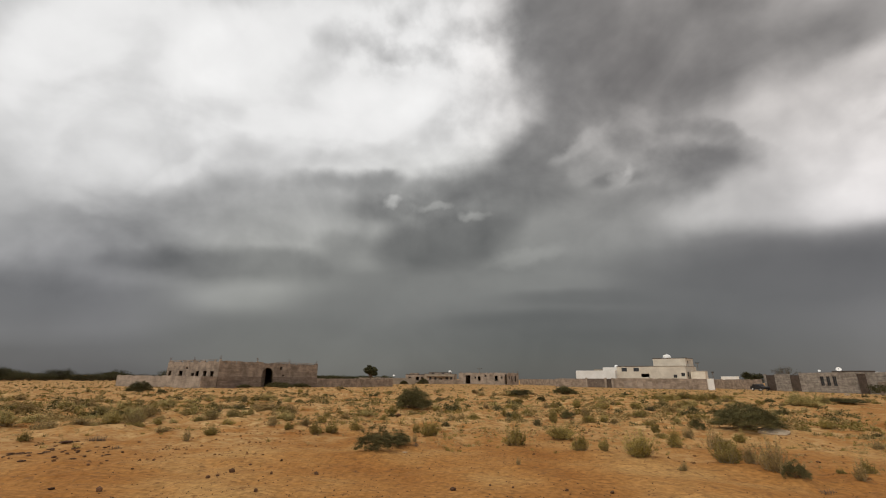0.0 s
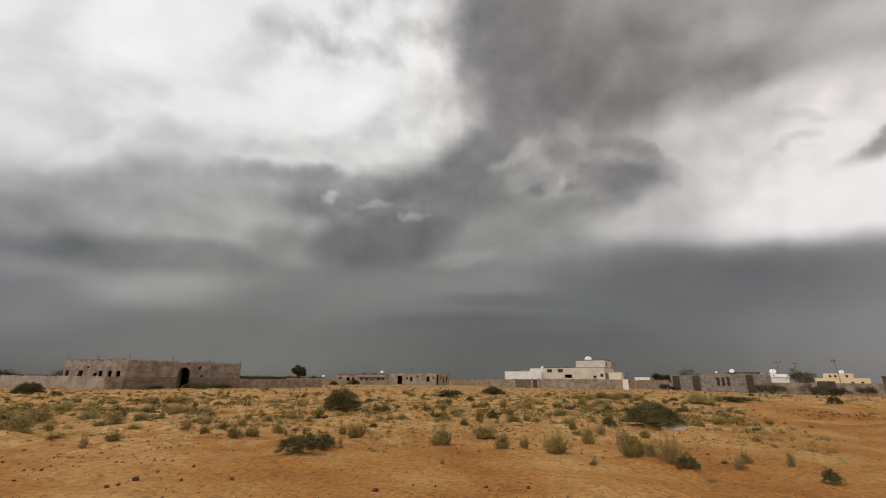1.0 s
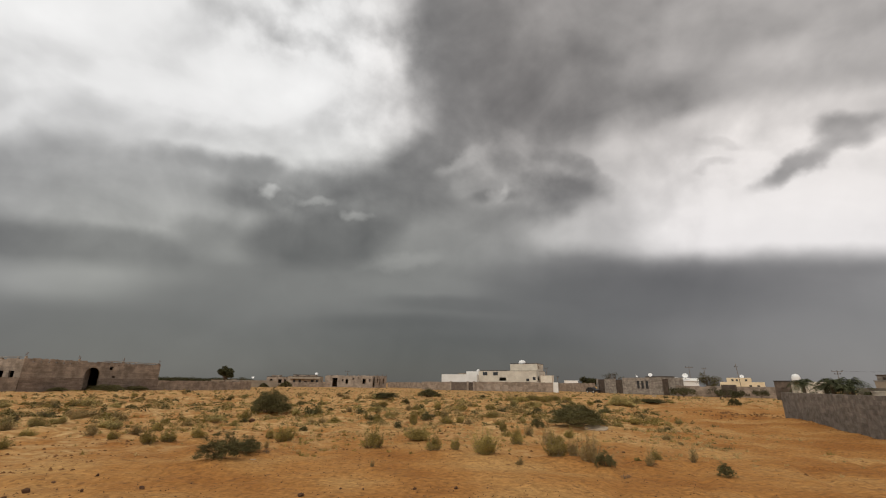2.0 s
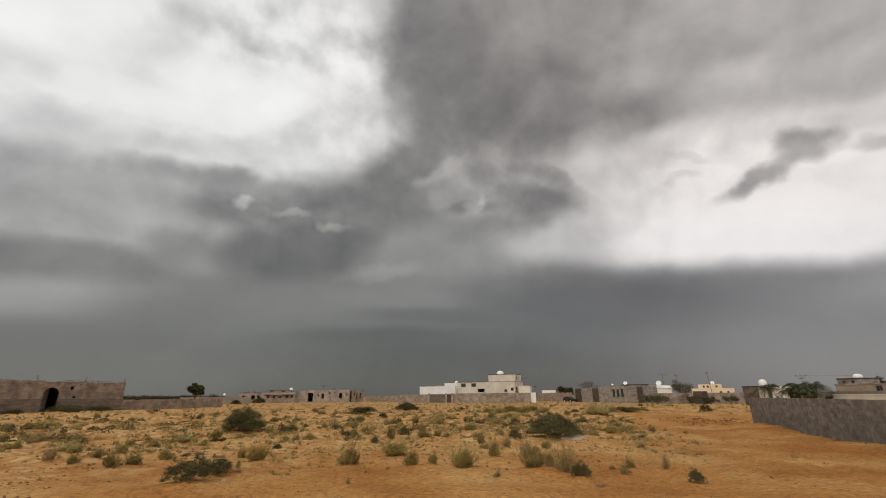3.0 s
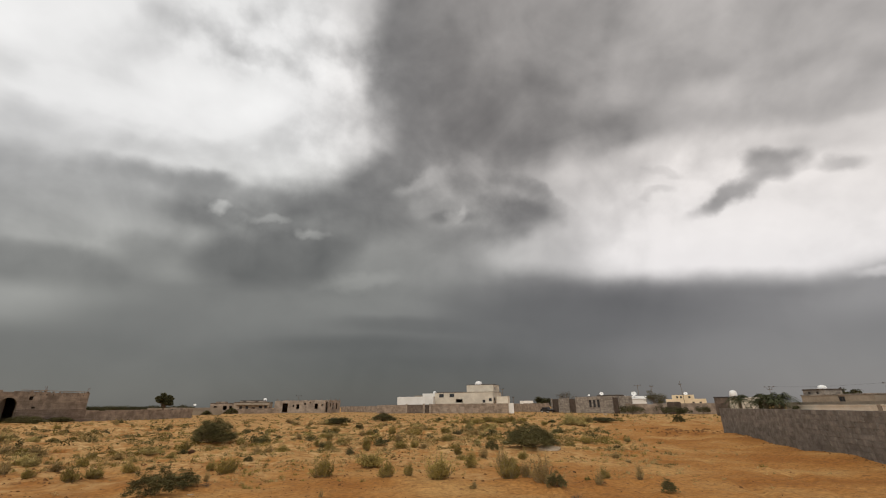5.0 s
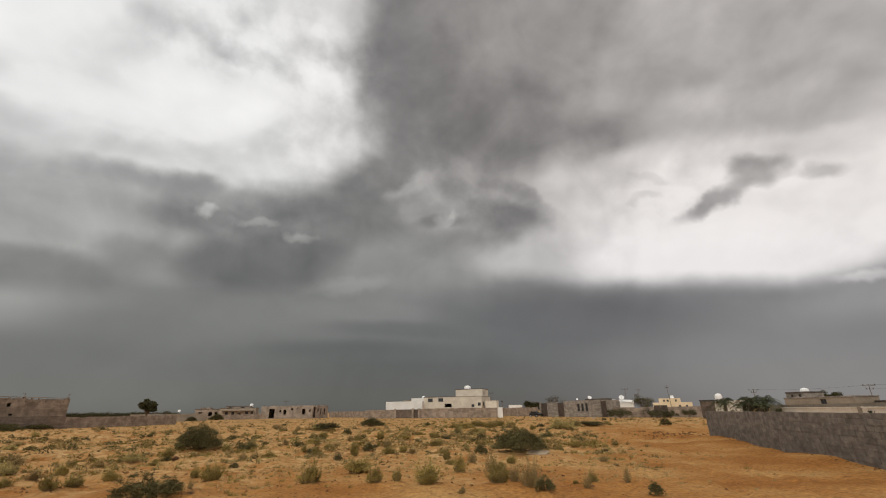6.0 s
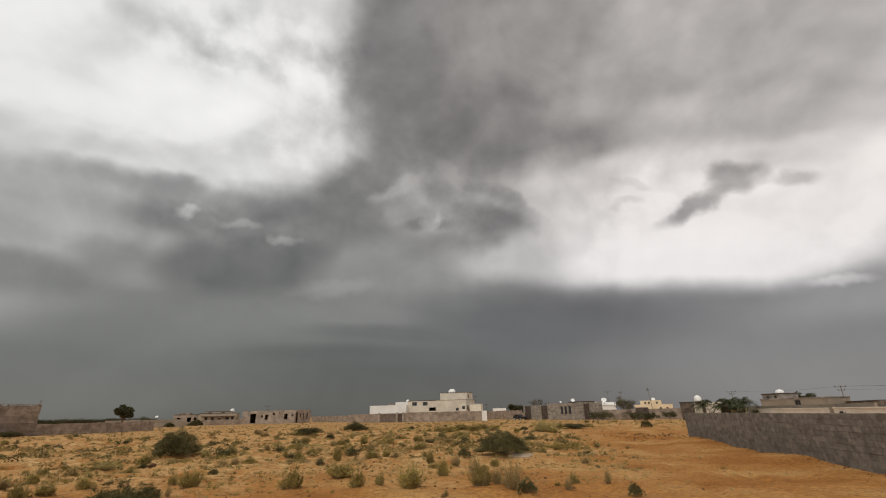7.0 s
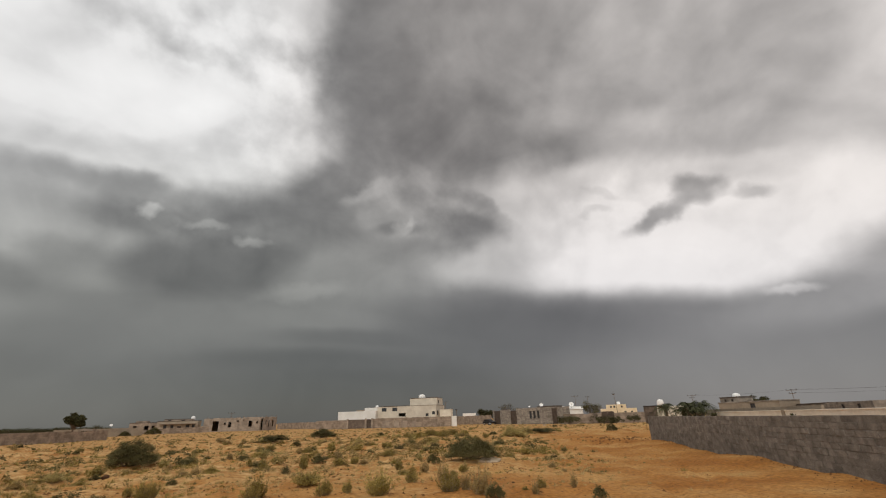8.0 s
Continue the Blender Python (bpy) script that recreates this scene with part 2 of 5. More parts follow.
# ---- materials ----
def material(name, colors, scale=1.0, rough=0.9, bump=0.3, bump_scale=30.0, grain=0.12, metal=0.0, per_piece=0.0, spot=None, courses=0.0, lumps=0.0):
    """Two-scale mottled surface: colors blend by broad noise, grain darkens and lightens finely."""
    m = bpy.data.materials.new(name)
    m.use_nodes = True
    nt = m.node_tree
    N, L = nt.nodes, nt.links
    bsdf = N["Principled BSDF"]
    bsdf.inputs["Roughness"].default_value, bsdf.inputs["Metallic"].default_value = rough, metal
    bsdf.inputs["Specular IOR Level"].default_value = 0.08 if rough > 0.7 else 0.3
    pos = N.new("ShaderNodeNewGeometry").outputs["Position"]

    def noise_at(sc, detail=5.0):
        n = N.new("ShaderNodeTexNoise")
        n.inputs["Scale"].default_value, n.inputs["Detail"].default_value = sc, detail
        L.new(pos, n.inputs["Vector"])
        return n.outputs["Fac"]

    ramp = N.new("ShaderNodeValToRGB")
    e = ramp.color_ramp.elements
    e[0].position, e[1].position = 0.36, 0.64
    e[0].color, e[1].color = (*colors[0], 1), (*colors[-1], 1)
    for k, c in enumerate(colors[1:-1]):
        e.new(0.36 + 0.28 * (k + 1) / (len(colors) - 1)).color = (*c, 1)
    L.new(noise_at(scale), ramp.inputs[0])
    col = ramp.outputs[0]
    amount = N.new("ShaderNodeMapRange")
    L.new(noise_at(bump_scale), amount.inputs[0])
    amount.inputs[1].default_value, amount.inputs[2].default_value = 0.3, 0.7
    amount.inputs[3].default_value, amount.inputs[4].default_value = 1 - grain * 1.5, 1 + grain
    value = amount.outputs[0]
    if per_piece:
        info = N.new("ShaderNodeObjectInfo")
        vary = N.new("ShaderNodeMapRange")
        L.new(info.outputs["Random"], vary.inputs[0])
        vary.inputs[3].default_value, vary.inputs[4].default_value = 1 - per_piece, 1 + per_piece
        mul = N.new("ShaderNodeMath")
        mul.operation = "MULTIPLY"
        L.new(value, mul.inputs[0])
        L.new(vary.outputs[0], mul.inputs[1])
        isl = N.new("ShaderNodeMapRange")
        L.new(N.new("ShaderNodeNewGeometry").outputs["Random Per Island"], isl.inputs[0])
        isl.inputs[3].default_value, isl.inputs[4].default_value = 1 - per_piece, 1 + per_piece
        mul2 = N.new("ShaderNodeMath")
        mul2.operation = "MULTIPLY"
        L.new(mul.outputs[0], mul2.inputs[0])
        L.new(isl.outputs[0], mul2.inputs[1])
        value = mul2.outputs[0]
    if courses:
        # faint level streaks of the block courses and rain wash
        flatten = N.new("ShaderNodeVectorMath")
        flatten.operation = "MULTIPLY"
        L.new(pos, flatten.inputs[0])
        flatten.inputs[1].default_value = (0.5, 0.5, 4.5)
        streak = N.new("ShaderNodeTexNoise")
        streak.inputs["Scale"].default_value, streak.inputs["Detail"].default_value = 1.0, 3.0
        L.new(flatten.outputs[0], streak.inputs["Vector"])
        band = N.new("ShaderNodeMapRange")
        L.new(streak.outputs["Fac"], band.inputs[0])
        band.inputs[1].default_value, band.inputs[2].default_value = 0.35, 0.65
        band.inputs[3].default_value, band.inputs[4].default_value = 1 - courses, 1 + courses
        mul3 = N.new("ShaderNodeMath")
        mul3.operation = "MULTIPLY"
        L.new(value, mul3.inputs[0])
        L.new(band.outputs[0], mul3.inputs[1])
        value = mul3.outputs[0]
    tint = N.new("ShaderNodeVectorMath")
    tint.operation = "SCALE"
    L.new(col, tint.inputs[0])
    L.new(value, tint.inputs["Scale"])
    col = tint.outputs[0]
    if spot:
        mix = N.new("ShaderNodeMix")
        mix.data_type = "RGBA"
        edge = N.new("ShaderNodeMapRange")
        L.new(noise_at(spot[0], 3.0), edge.inputs[0])
        edge.inputs[1].default_value, edge.inputs[2].default_value = spot[1], spot[1] + 0.06
        L.new(edge.outputs[0], mix.inputs["Factor"])
        L.new(col, mix.inputs["A"])
        mix.inputs["B"].default_value = (*spot[2], 1)
        col = mix.outputs["Result"]
    L.new(col, bsdf.inputs["Base Color"])
    if bump:
        b = N.new("ShaderNodeBump")
        b.inputs["Strength"].default_value, b.inputs["Distance"].default_value = bump, 0.02
        L.new(noise_at(bump_scale * 0.6), b.inputs["Height"])
        if lumps:
            wide = N.new("ShaderNodeBump")
            wide.inputs["Strength"].default_value, wide.inputs["Distance"].default_value = lumps, 0.12
            L.new(noise_at(2.3, 4.0), wide.inputs["Height"])
            L.new(wide.outputs[0], b.inputs["Normal"])
        L.new(b.outputs[0], bsdf.inputs["Normal"])
    return m


def leaf_material(name, colors):
    m = material(name, colors, scale=2.0, rough=0.75, bump=0, grain=0.1, bump_scale=8, per_piece=0.28)
    bsdf = m.node_tree.nodes["Principled BSDF"]
    bsdf.inputs["Subsurface Weight"].default_value = 0.0
    return m


M_SAND = material("desert_sand", [(0.3, 0.128, 0.035), (0.375, 0.18, 0.055), (0.44, 0.25, 0.092)], scale=0.3, rough=0.97, bump=0.7, bump_scale=9.0, grain=0.2, lumps=1.5,
                  spot=(13.0, 0.64, (0.17, 0.085, 0.04)))


def add_pale_crust(m):
    """Beyond the bare orange track the plain has a paler, straw-littered crust."""
    N, L = m.node_tree.nodes, m.node_tree.links
    bsdf = N["Principled BSDF"]
    old = bsdf.inputs["Base Color"].links[0].from_socket
    pos = N.new("ShaderNodeNewGeometry").outputs["Position"]

    def calc(op, a, b, c=0.0):
        n = N.new("ShaderNodeMath")
        n.operation = op
        for k, v in enumerate((a, b, c)):
            if isinstance(v, (int, float)):
                n.inputs[k].default_value = v
            else:
                L.new(v, n.inputs[k])
        return n.outputs[0]

    def step(v, lo, hi):
        n = N.new("ShaderNodeMapRange")
        n.interpolation_type = "SMOOTHSTEP"
        L.new(v, n.inputs[0])
        n.inputs[1].default_value, n.inputs[2].default_value = lo, hi
        return n.outputs[0]

    def grain(sc, detail):
        n = N.new("ShaderNodeTexNoise")
        n.inputs["Scale"].default_value, n.inputs["Detail"].default_value = sc, detail
        L.new(pos, n.inputs["Vector"])
        return n.outputs["Fac"]

    far = N.new("ShaderNodeVectorMath")
    far.operation = "LENGTH"
    L.new(pos, far.inputs[0])
    side = N.new("ShaderNodeVectorMath")
    side.operation = "DOT_PRODUCT"
    L.new(pos, side.inputs[0])
    side.inputs[1].default_value = (0.78, -0.62, 0.0)
    wobble = calc("SUBTRACT", grain(0.25, 4.0), 0.5)
    field = step(calc("MULTIPLY_ADD", wobble, 18.0, far.outputs["Value"]), 11.0, 22.0)
    off_track = calc("SUBTRACT", 1.0, step(calc("MULTIPLY_ADD", wobble, 10.0, side.outputs["Value"]), -1.0, 5.0))
    beyond = step(far.outputs["Value"], 45.0, 75.0)
    crust = calc("MULTIPLY", field, calc("MAXIMUM", off_track, beyond))
    patchy = calc("MULTIPLY", crust, step(grain(0.9, 5.0), 0.3, 0.62))
    mix = N.new("ShaderNodeMix")
    mix.data_type = "RGBA"
    L.new(patchy, mix.inputs["Factor"])
    L.new(old, mix.inputs["A"])
    tan = N.new("ShaderNodeMix")
    tan.data_type = "RGBA"
    L.new(step(grain(3.5, 4.0), 0.35, 0.65), tan.inputs["Factor"])
    tan.inputs["A"].default_value, tan.inputs["B"].default_value = (0.36, 0.195, 0.072, 1), (0.54, 0.356, 0.163, 1)
    L.new(tan.outputs["Result"], mix.inputs["B"])
    # dark clods and litter
    clod = N.new("ShaderNodeMix")
    clod.data_type = "RGBA"
    L.new(calc("MULTIPLY", step(grain(5.0, 5.0), 0.6, 0.68), 0.75), clod.inputs["Factor"])
    L.new(mix.outputs["Result"], clod.inputs["A"])
    clod.inputs["B"].default_value = (0.2, 0.1, 0.04, 1)
    L.new(clod.outputs["Result"], bsdf.inputs["Base Color"])


add_pale_crust(M_SAND)
M_BLOCK = material("grey_concrete_block", [(0.165, 0.144, 0.122), (0.248, 0.218, 0.184)], scale=4.0, bump=0.9, bump_scale=45, grain=0.24, per_piece=0.16)
M_MORTAR = material("mortar", [(0.17, 0.148, 0.125), (0.25, 0.22, 0.185)], scale=2, bump_scale=40)
M_OLD = material("weathered_block_wall", [(0.2, 0.157, 0.122), (0.275, 0.217, 0.168), (0.35, 0.278, 0.216)], scale=0.9, courses=0.12, bump=0.5, bump_scale=6, grain=0.13)
M_BLOCK_BROWN = material("rough_brown_blocks", [(0.17, 0.128, 0.1), (0.24, 0.185, 0.145)], scale=1.2, courses=0.2, bump=0.6, bump_scale=9, grain=0.2)
M_OLD_PALE = material("pale_block_wall", [(0.24, 0.195, 0.155), (0.37, 0.305, 0.245)], scale=0.6, courses=0.1, bump=0.5, bump_scale=6, grain=0.1)
M_GREY = material("grey_block_wall", [(0.2, 0.173, 0.146), (0.32, 0.28, 0.235)], scale=1.4, courses=0.2, bump=0.5, bump_scale=6, grain=0.12)
M_TAN = material("tan_render", [(0.25, 0.205, 0.155), (0.33, 0.275, 0.21)], scale=0.4, bump=0.3, bump_scale=5, grain=0.08)
M_CREAM = material("cream_paint", [(0.56, 0.5, 0.41), (0.67, 0.61, 0.505)], scale=0.5, bump=0.2, bump_scale=6, grain=0.06)
M_BEIGE = material("beige_render", [(0.3, 0.245, 0.185), (0.41, 0.345, 0.265)], scale=0.7, bump=0.2, bump_scale=6, grain=0.08)
M_PALE = material("pale_cream_paint", [(0.7, 0.63, 0.51), (0.79, 0.72, 0.6)], scale=0.8, bump=0.2, bump_scale=6, grain=0.06)
M_WHITE = material("white_paint", [(0.72, 0.7, 0.65), (0.8, 0.78, 0.74)], scale=0.5, bump=0.15, bump_scale=6, grain=0.05)
M_YELLOW = material("pale_yellow_paint", [(0.68, 0.55, 0.36), (0.76, 0.63, 0.44)], scale=0.4, bump=0.15, bump_scale=6, grain=0.05)
M_BROWN = material("brown_painted_metal", [(0.055, 0.04, 0.03), (0.09, 0.066, 0.05)], scale=1.5, rough=0.6, bump=0.1, grain=0.1)
M_DULL = material("dull_brown_sheet", [(0.13, 0.1, 0.08), (0.19, 0.152, 0.122)], scale=1.5, rough=0.75, bump=0.2, grain=0.12)
M_RUSTY = material("brown_weathered_sheet", [(0.07, 0.052, 0.04), (0.14, 0.105, 0.08)], scale=1.2, rough=0.7, bump=0.3, bump_scale=8, grain=0.14)
M_DARK = material("dark_metal", [(0.03, 0.028, 0.027), (0.05, 0.047, 0.045)], scale=2, rough=0.6, bump=0.1, grain=0.1)
M_ROOF = material("roof_screed", [(0.22, 0.19, 0.165), (0.3, 0.27, 0.235)], scale=0.6, bump=0.3, bump_scale=8)
M_TANK = material("white_plastic", [(0.78, 0.78, 0.76), (0.84, 0.84, 0.82)], scale=1, rough=0.45, bump=0, grain=0.03)
M_GLASS = material("window_glass", [(0.03, 0.035, 0.04), (0.05, 0.055, 0.06)], scale=1, rough=0.12, bump=0, grain=0.02)
M_RUST = material("rusty_steel", [(0.11, 0.06, 0.04), (0.2, 0.11, 0.07)], scale=8, rough=0.8, bump=0.2, grain=0.15)
M_WOOD = material("weathered_wood", [(0.13, 0.1, 0.075), (0.2, 0.16, 0.12)], scale=3, bump=0.4, bump_scale=40)
M_STONE = material("dark_stone", [(0.055, 0.03, 0.018), (0.115, 0.064, 0.037)], scale=4, bump=0.6, bump_scale=40, per_piece=0.3)
M_CLOD = material("dark_earth", [(0.15, 0.072, 0.03), (0.25, 0.13, 0.055)], scale=3, bump=0.5, bump_scale=30, per_piece=0.25)
M_SLAB = material("concrete_slab", [(0.37, 0.29, 0.205), (0.48, 0.385, 0.28)], scale=2.5, bump=0.6, bump_scale=30)
M_BARK = material("bark", [(0.1, 0.075, 0.055), (0.17, 0.13, 0.1)], scale=3, bump=0.7, bump_scale=30)
M_TWIG = material("dry_twig", [(0.2, 0.15, 0.09), (0.3, 0.23, 0.14)], scale=3, bump=0, grain=0.1, per_piece=0.2)
M_LEAF_GREEN = leaf_material("grey_green_leaf", [(0.225, 0.173, 0.051), (0.37, 0.288, 0.094)])
M_LEAF_PALE = leaf_material("pale_olive_leaf", [(0.32, 0.262, 0.096), (0.46, 0.375, 0.15)])
M_LEAF_DARK = leaf_material("dark_green_leaf", [(0.09, 0.08, 0.034), (0.15, 0.132, 0.057)])
M_LEAF_TREE = leaf_material("tree_leaf", [(0.045, 0.045, 0.02), (0.075, 0.07, 0.032)])
M_STRAW = leaf_material("dry_straw", [(0.38, 0.275, 0.115), (0.52, 0.395, 0.185)])
M_DRYLEAF = leaf_material("dry_shrub_leaf", [(0.27, 0.19, 0.075), (0.4, 0.295, 0.125)])
M_PALM = leaf_material("palm_leaf", [(0.05, 0.055, 0.028), (0.08, 0.085, 0.045)])
M_CAR = material("black_car_paint", [(0.015, 0.015, 0.016), (0.022, 0.022, 0.024)], scale=1, rough=0.3, bump=0, grain=0.03)
M_RUBBER = material("rubber", [(0.02, 0.02, 0.02), (0.03, 0.03, 0.03)], scale=3, bump=0, grain=0.05)


# ---- mesh helpers ----
def mesh_of(name, bm, mat, smooth=False):
    me = bpy.data.meshes.new(name)
    bm.normal_update()
    bm.to_mesh(me)
    bm.free()
    me.materials.append(mat)
    if smooth:
        me.shade_smooth()
    return me


def part(name, bm, mat, parent, label="", at=None, smooth=False):
    ob = new(name, bm if isinstance(bm, bpy.types.Mesh) else mesh_of(name, bm, mat, smooth))
    ob.parent = parent
    if at is not None:
        ob.matrix_basis = at
    if label:
        ob["label"] = label
    return ob


def thing(name, at, label, category, group="", kind=""):
    ob = new(name)
    ob.empty_display_size = 0.3
    ob.matrix_basis = at
    return tagged(ob, label, category, group, kind)


def pydata(name, verts, faces, mat, smooth=False):
    me = bpy.data.meshes.new(name)
    me.from_pydata([tuple(v) for v in verts], [], faces)
    me.materials.append(mat)
    if smooth:
        me.shade_smooth()
    return me


def box(bm, x0, x1, y0, y1, z0, z1, bevel=0.0):
    v = [bm.verts.new((x, y, z)) for z in (z0, z1) for x, y in ((x0, y0), (x1, y0), (x1, y1), (x0, y1))]
    fs_ = [bm.faces.new([v[k] for k in q]) for q in ((3, 2, 1, 0), (4, 5, 6, 7), (0, 1, 5, 4), (1, 2, 6, 5), (2, 3, 7, 6), (3, 0, 4, 7))]
    if bevel:
        edges = list({e for f_ in fs_ for e in f_.edges})
        bmesh.ops.bevel(bm, geom=edges, offset=bevel, segments=1, affect="EDGES")
    return bm


def boxed(*args, **kw):
    return box(bmesh.new(), *args, **kw)


def tube(bm, points, radii, sides=6):
    """A tapered tube through points."""
    rings = []
    for k, p in enumerate(points):
        a = Vector(points[max(k - 1, 0)])
        b = Vector(points[min(k + 1, len(points) - 1)])
        q = (b - a).to_track_quat("Z", "Y")
        rings.append([bm.verts.new(Vector(p) + q @ Vector((radii[k] * math.cos(s * math.tau / sides), radii[k] * math.sin(s * math.tau / sides), 0))) for s in range(sides)])
    for r0, r1 in zip(rings, rings[1:]):
        for s in range(sides):
            bm.faces.new((r0[s], r0[(s + 1) % sides], r1[(s + 1) % sides], r1[s]))
    if sides > 2:
        bm.faces.new(rings[0][::-1])
        bm.faces.new(rings[-1])
    return bm


def lathe(bm, profile, sides=20):
    """profile: (radius, z) from bottom to top."""
    rings = [[bm.verts.new((r * math.cos(s * math.tau / sides), r * math.sin(s * math.tau / sides), z)) for s in range(sides)] for r, z in profile]
    for r0, r1 in zip(rings, rings[1:]):
        for s in range(sides):
            bm.faces.new((r0[s], r0[(s + 1) % sides], r1[(s + 1) % sides], r1[s]))
    bm.faces.new(rings[0][::-1])
    bm.faces.new(rings[-1])
    return bm


def holed_wall(length, height, thick, holes, base=-0.5, ragged=0.0, seed=0):
    """A wall along x, its outer face at y = 0, with holes (x0, x1, z0, z1) right through and a slightly uneven top."""
    bm = bmesh.new()
    rnd = random.Random(seed)
    step = 1.2 if ragged else length
    xs = sorted({0.0, length, *[round(k * step, 3) for k in range(1, int(length / step))], *[h for q in holes for h in q[:2]]})
    zs = sorted({base, height, *[h for q in holes for h in q[2:]]})
    solid = lambda i, k: 0 <= i < len(xs) - 1 and 0 <= k < len(zs) - 1 and not any(q[0] < (xs[i] + xs[i + 1]) / 2 < q[1] and q[2] < (zs[k] + zs[k + 1]) / 2 < q[3] for q in holes)
    top = [rnd.choice((0, 0, 0, -ragged, ragged * 0.6)) for _ in xs]
    made = {}

    def vert(i, y, k, col):
        z = zs[k] + (top[col] if k == len(zs) - 1 else 0)
        key = (i, y, k, z)
        if key not in made:
            made[key] = bm.verts.new((xs[i], y, z))
        return made[key]

    for i in range(len(xs) - 1):
        for k in range(len(zs) - 1):
            if not solid(i, k):
                continue
            q = lambda *c: bm.faces.new([vert(a, y, b, i) for a, y, b in c])
            q((i, 0, k), (i + 1, 0, k), (i + 1, 0, k + 1), (i, 0, k + 1))
            q((i + 1, thick, k), (i, thick, k), (i, thick, k + 1), (i + 1, thick, k + 1))
            last = k == len(zs) - 2
            if not solid(i - 1, k) or (last and top[i - 1] != top[i]):
                q((i, thick, k), (i, 0, k), (i, 0, k + 1), (i, thick, k + 1))
            if not solid(i + 1, k) or (last and top[i + 1] != top[i]):
                q((i + 1, 0, k), (i + 1, thick, k), (i + 1, thick, k + 1), (i + 1, 0, k + 1))
            if not solid(i, k + 1):
                q((i, 0, k + 1), (i + 1, 0, k + 1), (i + 1, thick, k + 1), (i, thick, k + 1))
            if not solid(i, k - 1):
                q((i, thick, k), (i + 1, thick, k), (i + 1, 0, k), (i, 0, k))
    return bm


# ---- ground ----
def value_noise(x, y, seed):
    xi, yi = np.floor(x).astype(np.int64), np.floor(y).astype(np.int64)
    fx, fy = x - xi, y - yi
    fx, fy = fx * fx * (3 - 2 * fx), fy * fy * (3 - 2 * fy)
    rnd = lambda a, b: np.mod(np.sin(a * 127.1 + b * 311.7 + seed * 74.7) * 43758.5453, 1.0)
    return (rnd(xi, yi) * (1 - fx) + rnd(xi + 1, yi) * fx) * (1 - fy) + (rnd(xi, yi + 1) * (1 - fx) + rnd(xi + 1, yi + 1) * fx) * fy - 0.5


def track_mask(x, y):
    """1 on the bare sandy track beside the block wall."""
    t = np.clip((0.78 * x - 0.62 * y - 1.4) / 2.5, 0, 1)
    return t * (np.hypot(x, y) < 60)


HUMPS = []


def ground_z(x, y):
    x, y = np.asarray(x, float), np.asarray(y, float)
    r = np.hypot(x, y)
    soft = 1 - 0.35 * track_mask(x, y)
    far = np.clip((r - 11) / 24, 0, 1) * np.clip((120 - r) / 50, 0, 1)
    z = 0.3 * far * value_noise(x / 7, y / 7, 1) * soft + 0.34 * far * value_noise(x / 1.7, y / 1.7, 2) * soft
    z = z + soft * np.clip((90 - r) / 30, 0, 1) * (0.1 * value_noise(x / 1.7, y / 1.7, 3) + (0.08 + 0.13 * far) * value_noise(x / 0.7, y / 0.7, 4)) + np.clip((40 - r) / 20, 0, 1) * 0.022 * value_noise(x / 0.22, y / 0.22, 5)
    # crusted hummocks with broken edges, highest in the open field
    crest = 0.5 - np.abs(value_noise(x / 1.15 + 0.4 * value_noise(x / 0.5, y / 0.5, 8), y / 0.85, 7))
    z = z + 0.36 * far * soft ** 3 * (crest - 0.3) * (0.5 + value_noise(x / 4.5, y / 4.5, 9) + 0.3)
    # wheel ruts that run along the block wall
    off = (x - 29.5) * -0.78 + (y - 21.8) * 0.626
    wander = 0.5 * np.sin((0.626 * x + 0.78 * y) / 6.0)
    for lane, deep_ in ((3.2, 0.05), (4.9, 0.05), (7.4, 0.04), (9.0, 0.03)):
        z = z - np.clip((60 - r) / 20, 0, 1) * deep_ * (np.exp(-((off - lane - wander) / 0.16) ** 2) - 0.5 * np.exp(-((np.abs(off - lane - wander) - 0.32) / 0.14) ** 2))
    for k in range(16):
        px, py = 15.2 + 0.36 * k + 0.12 * (k % 2), 11.6 + 0.62 * k - 0.1 * (k % 2)
        z = z - 0.05 * np.exp(-((x - px) ** 2 + (y - py) ** 2) / 0.02)
    for hx, hy, hr, hz in HUMPS:
        z = z + hz * np.exp(-((x - hx) ** 2 + (y - hy) ** 2) / (hr * hr))
    return z


def on_ground(x, y):
    return float(ground_z(x, y))


# planting plan: x, y, width, height of each shrub
GREEN = [(-12.1, 13.5, .36, .32), (-12.4, 17.5, .64, .45), (-7.4, 14.9, .57, .34), (-4.2, 15.4, .45, .51), (-3.8, 15.8, .57, .4), (-5.1, 19.6, .43, .38), (-5.6, 16.9, .37, .34),
         (-3.1, 16.6, .44, .42), (-.4, 15.2, .62, .54), (-.9, 16.5, .36, .38), (2.2, 13.8, .7, .7), (3.9, 15.0, 1.09, .5), (3.7, 12.6, .45, .54), (4.3, 12.4, .33, .39),
         (4.9, 11.7, .87, .7), (6.7, 13.5, .42, .61), (8.2, 17.9, .48, .41), (6.6, 11.0, .72, .71), (9.8, 15.3, .48, .42), (9.1, 10.2, .31, .33), (8.7, 10.4, .2, .14), (-3.8, 22.8, .97, .49)]
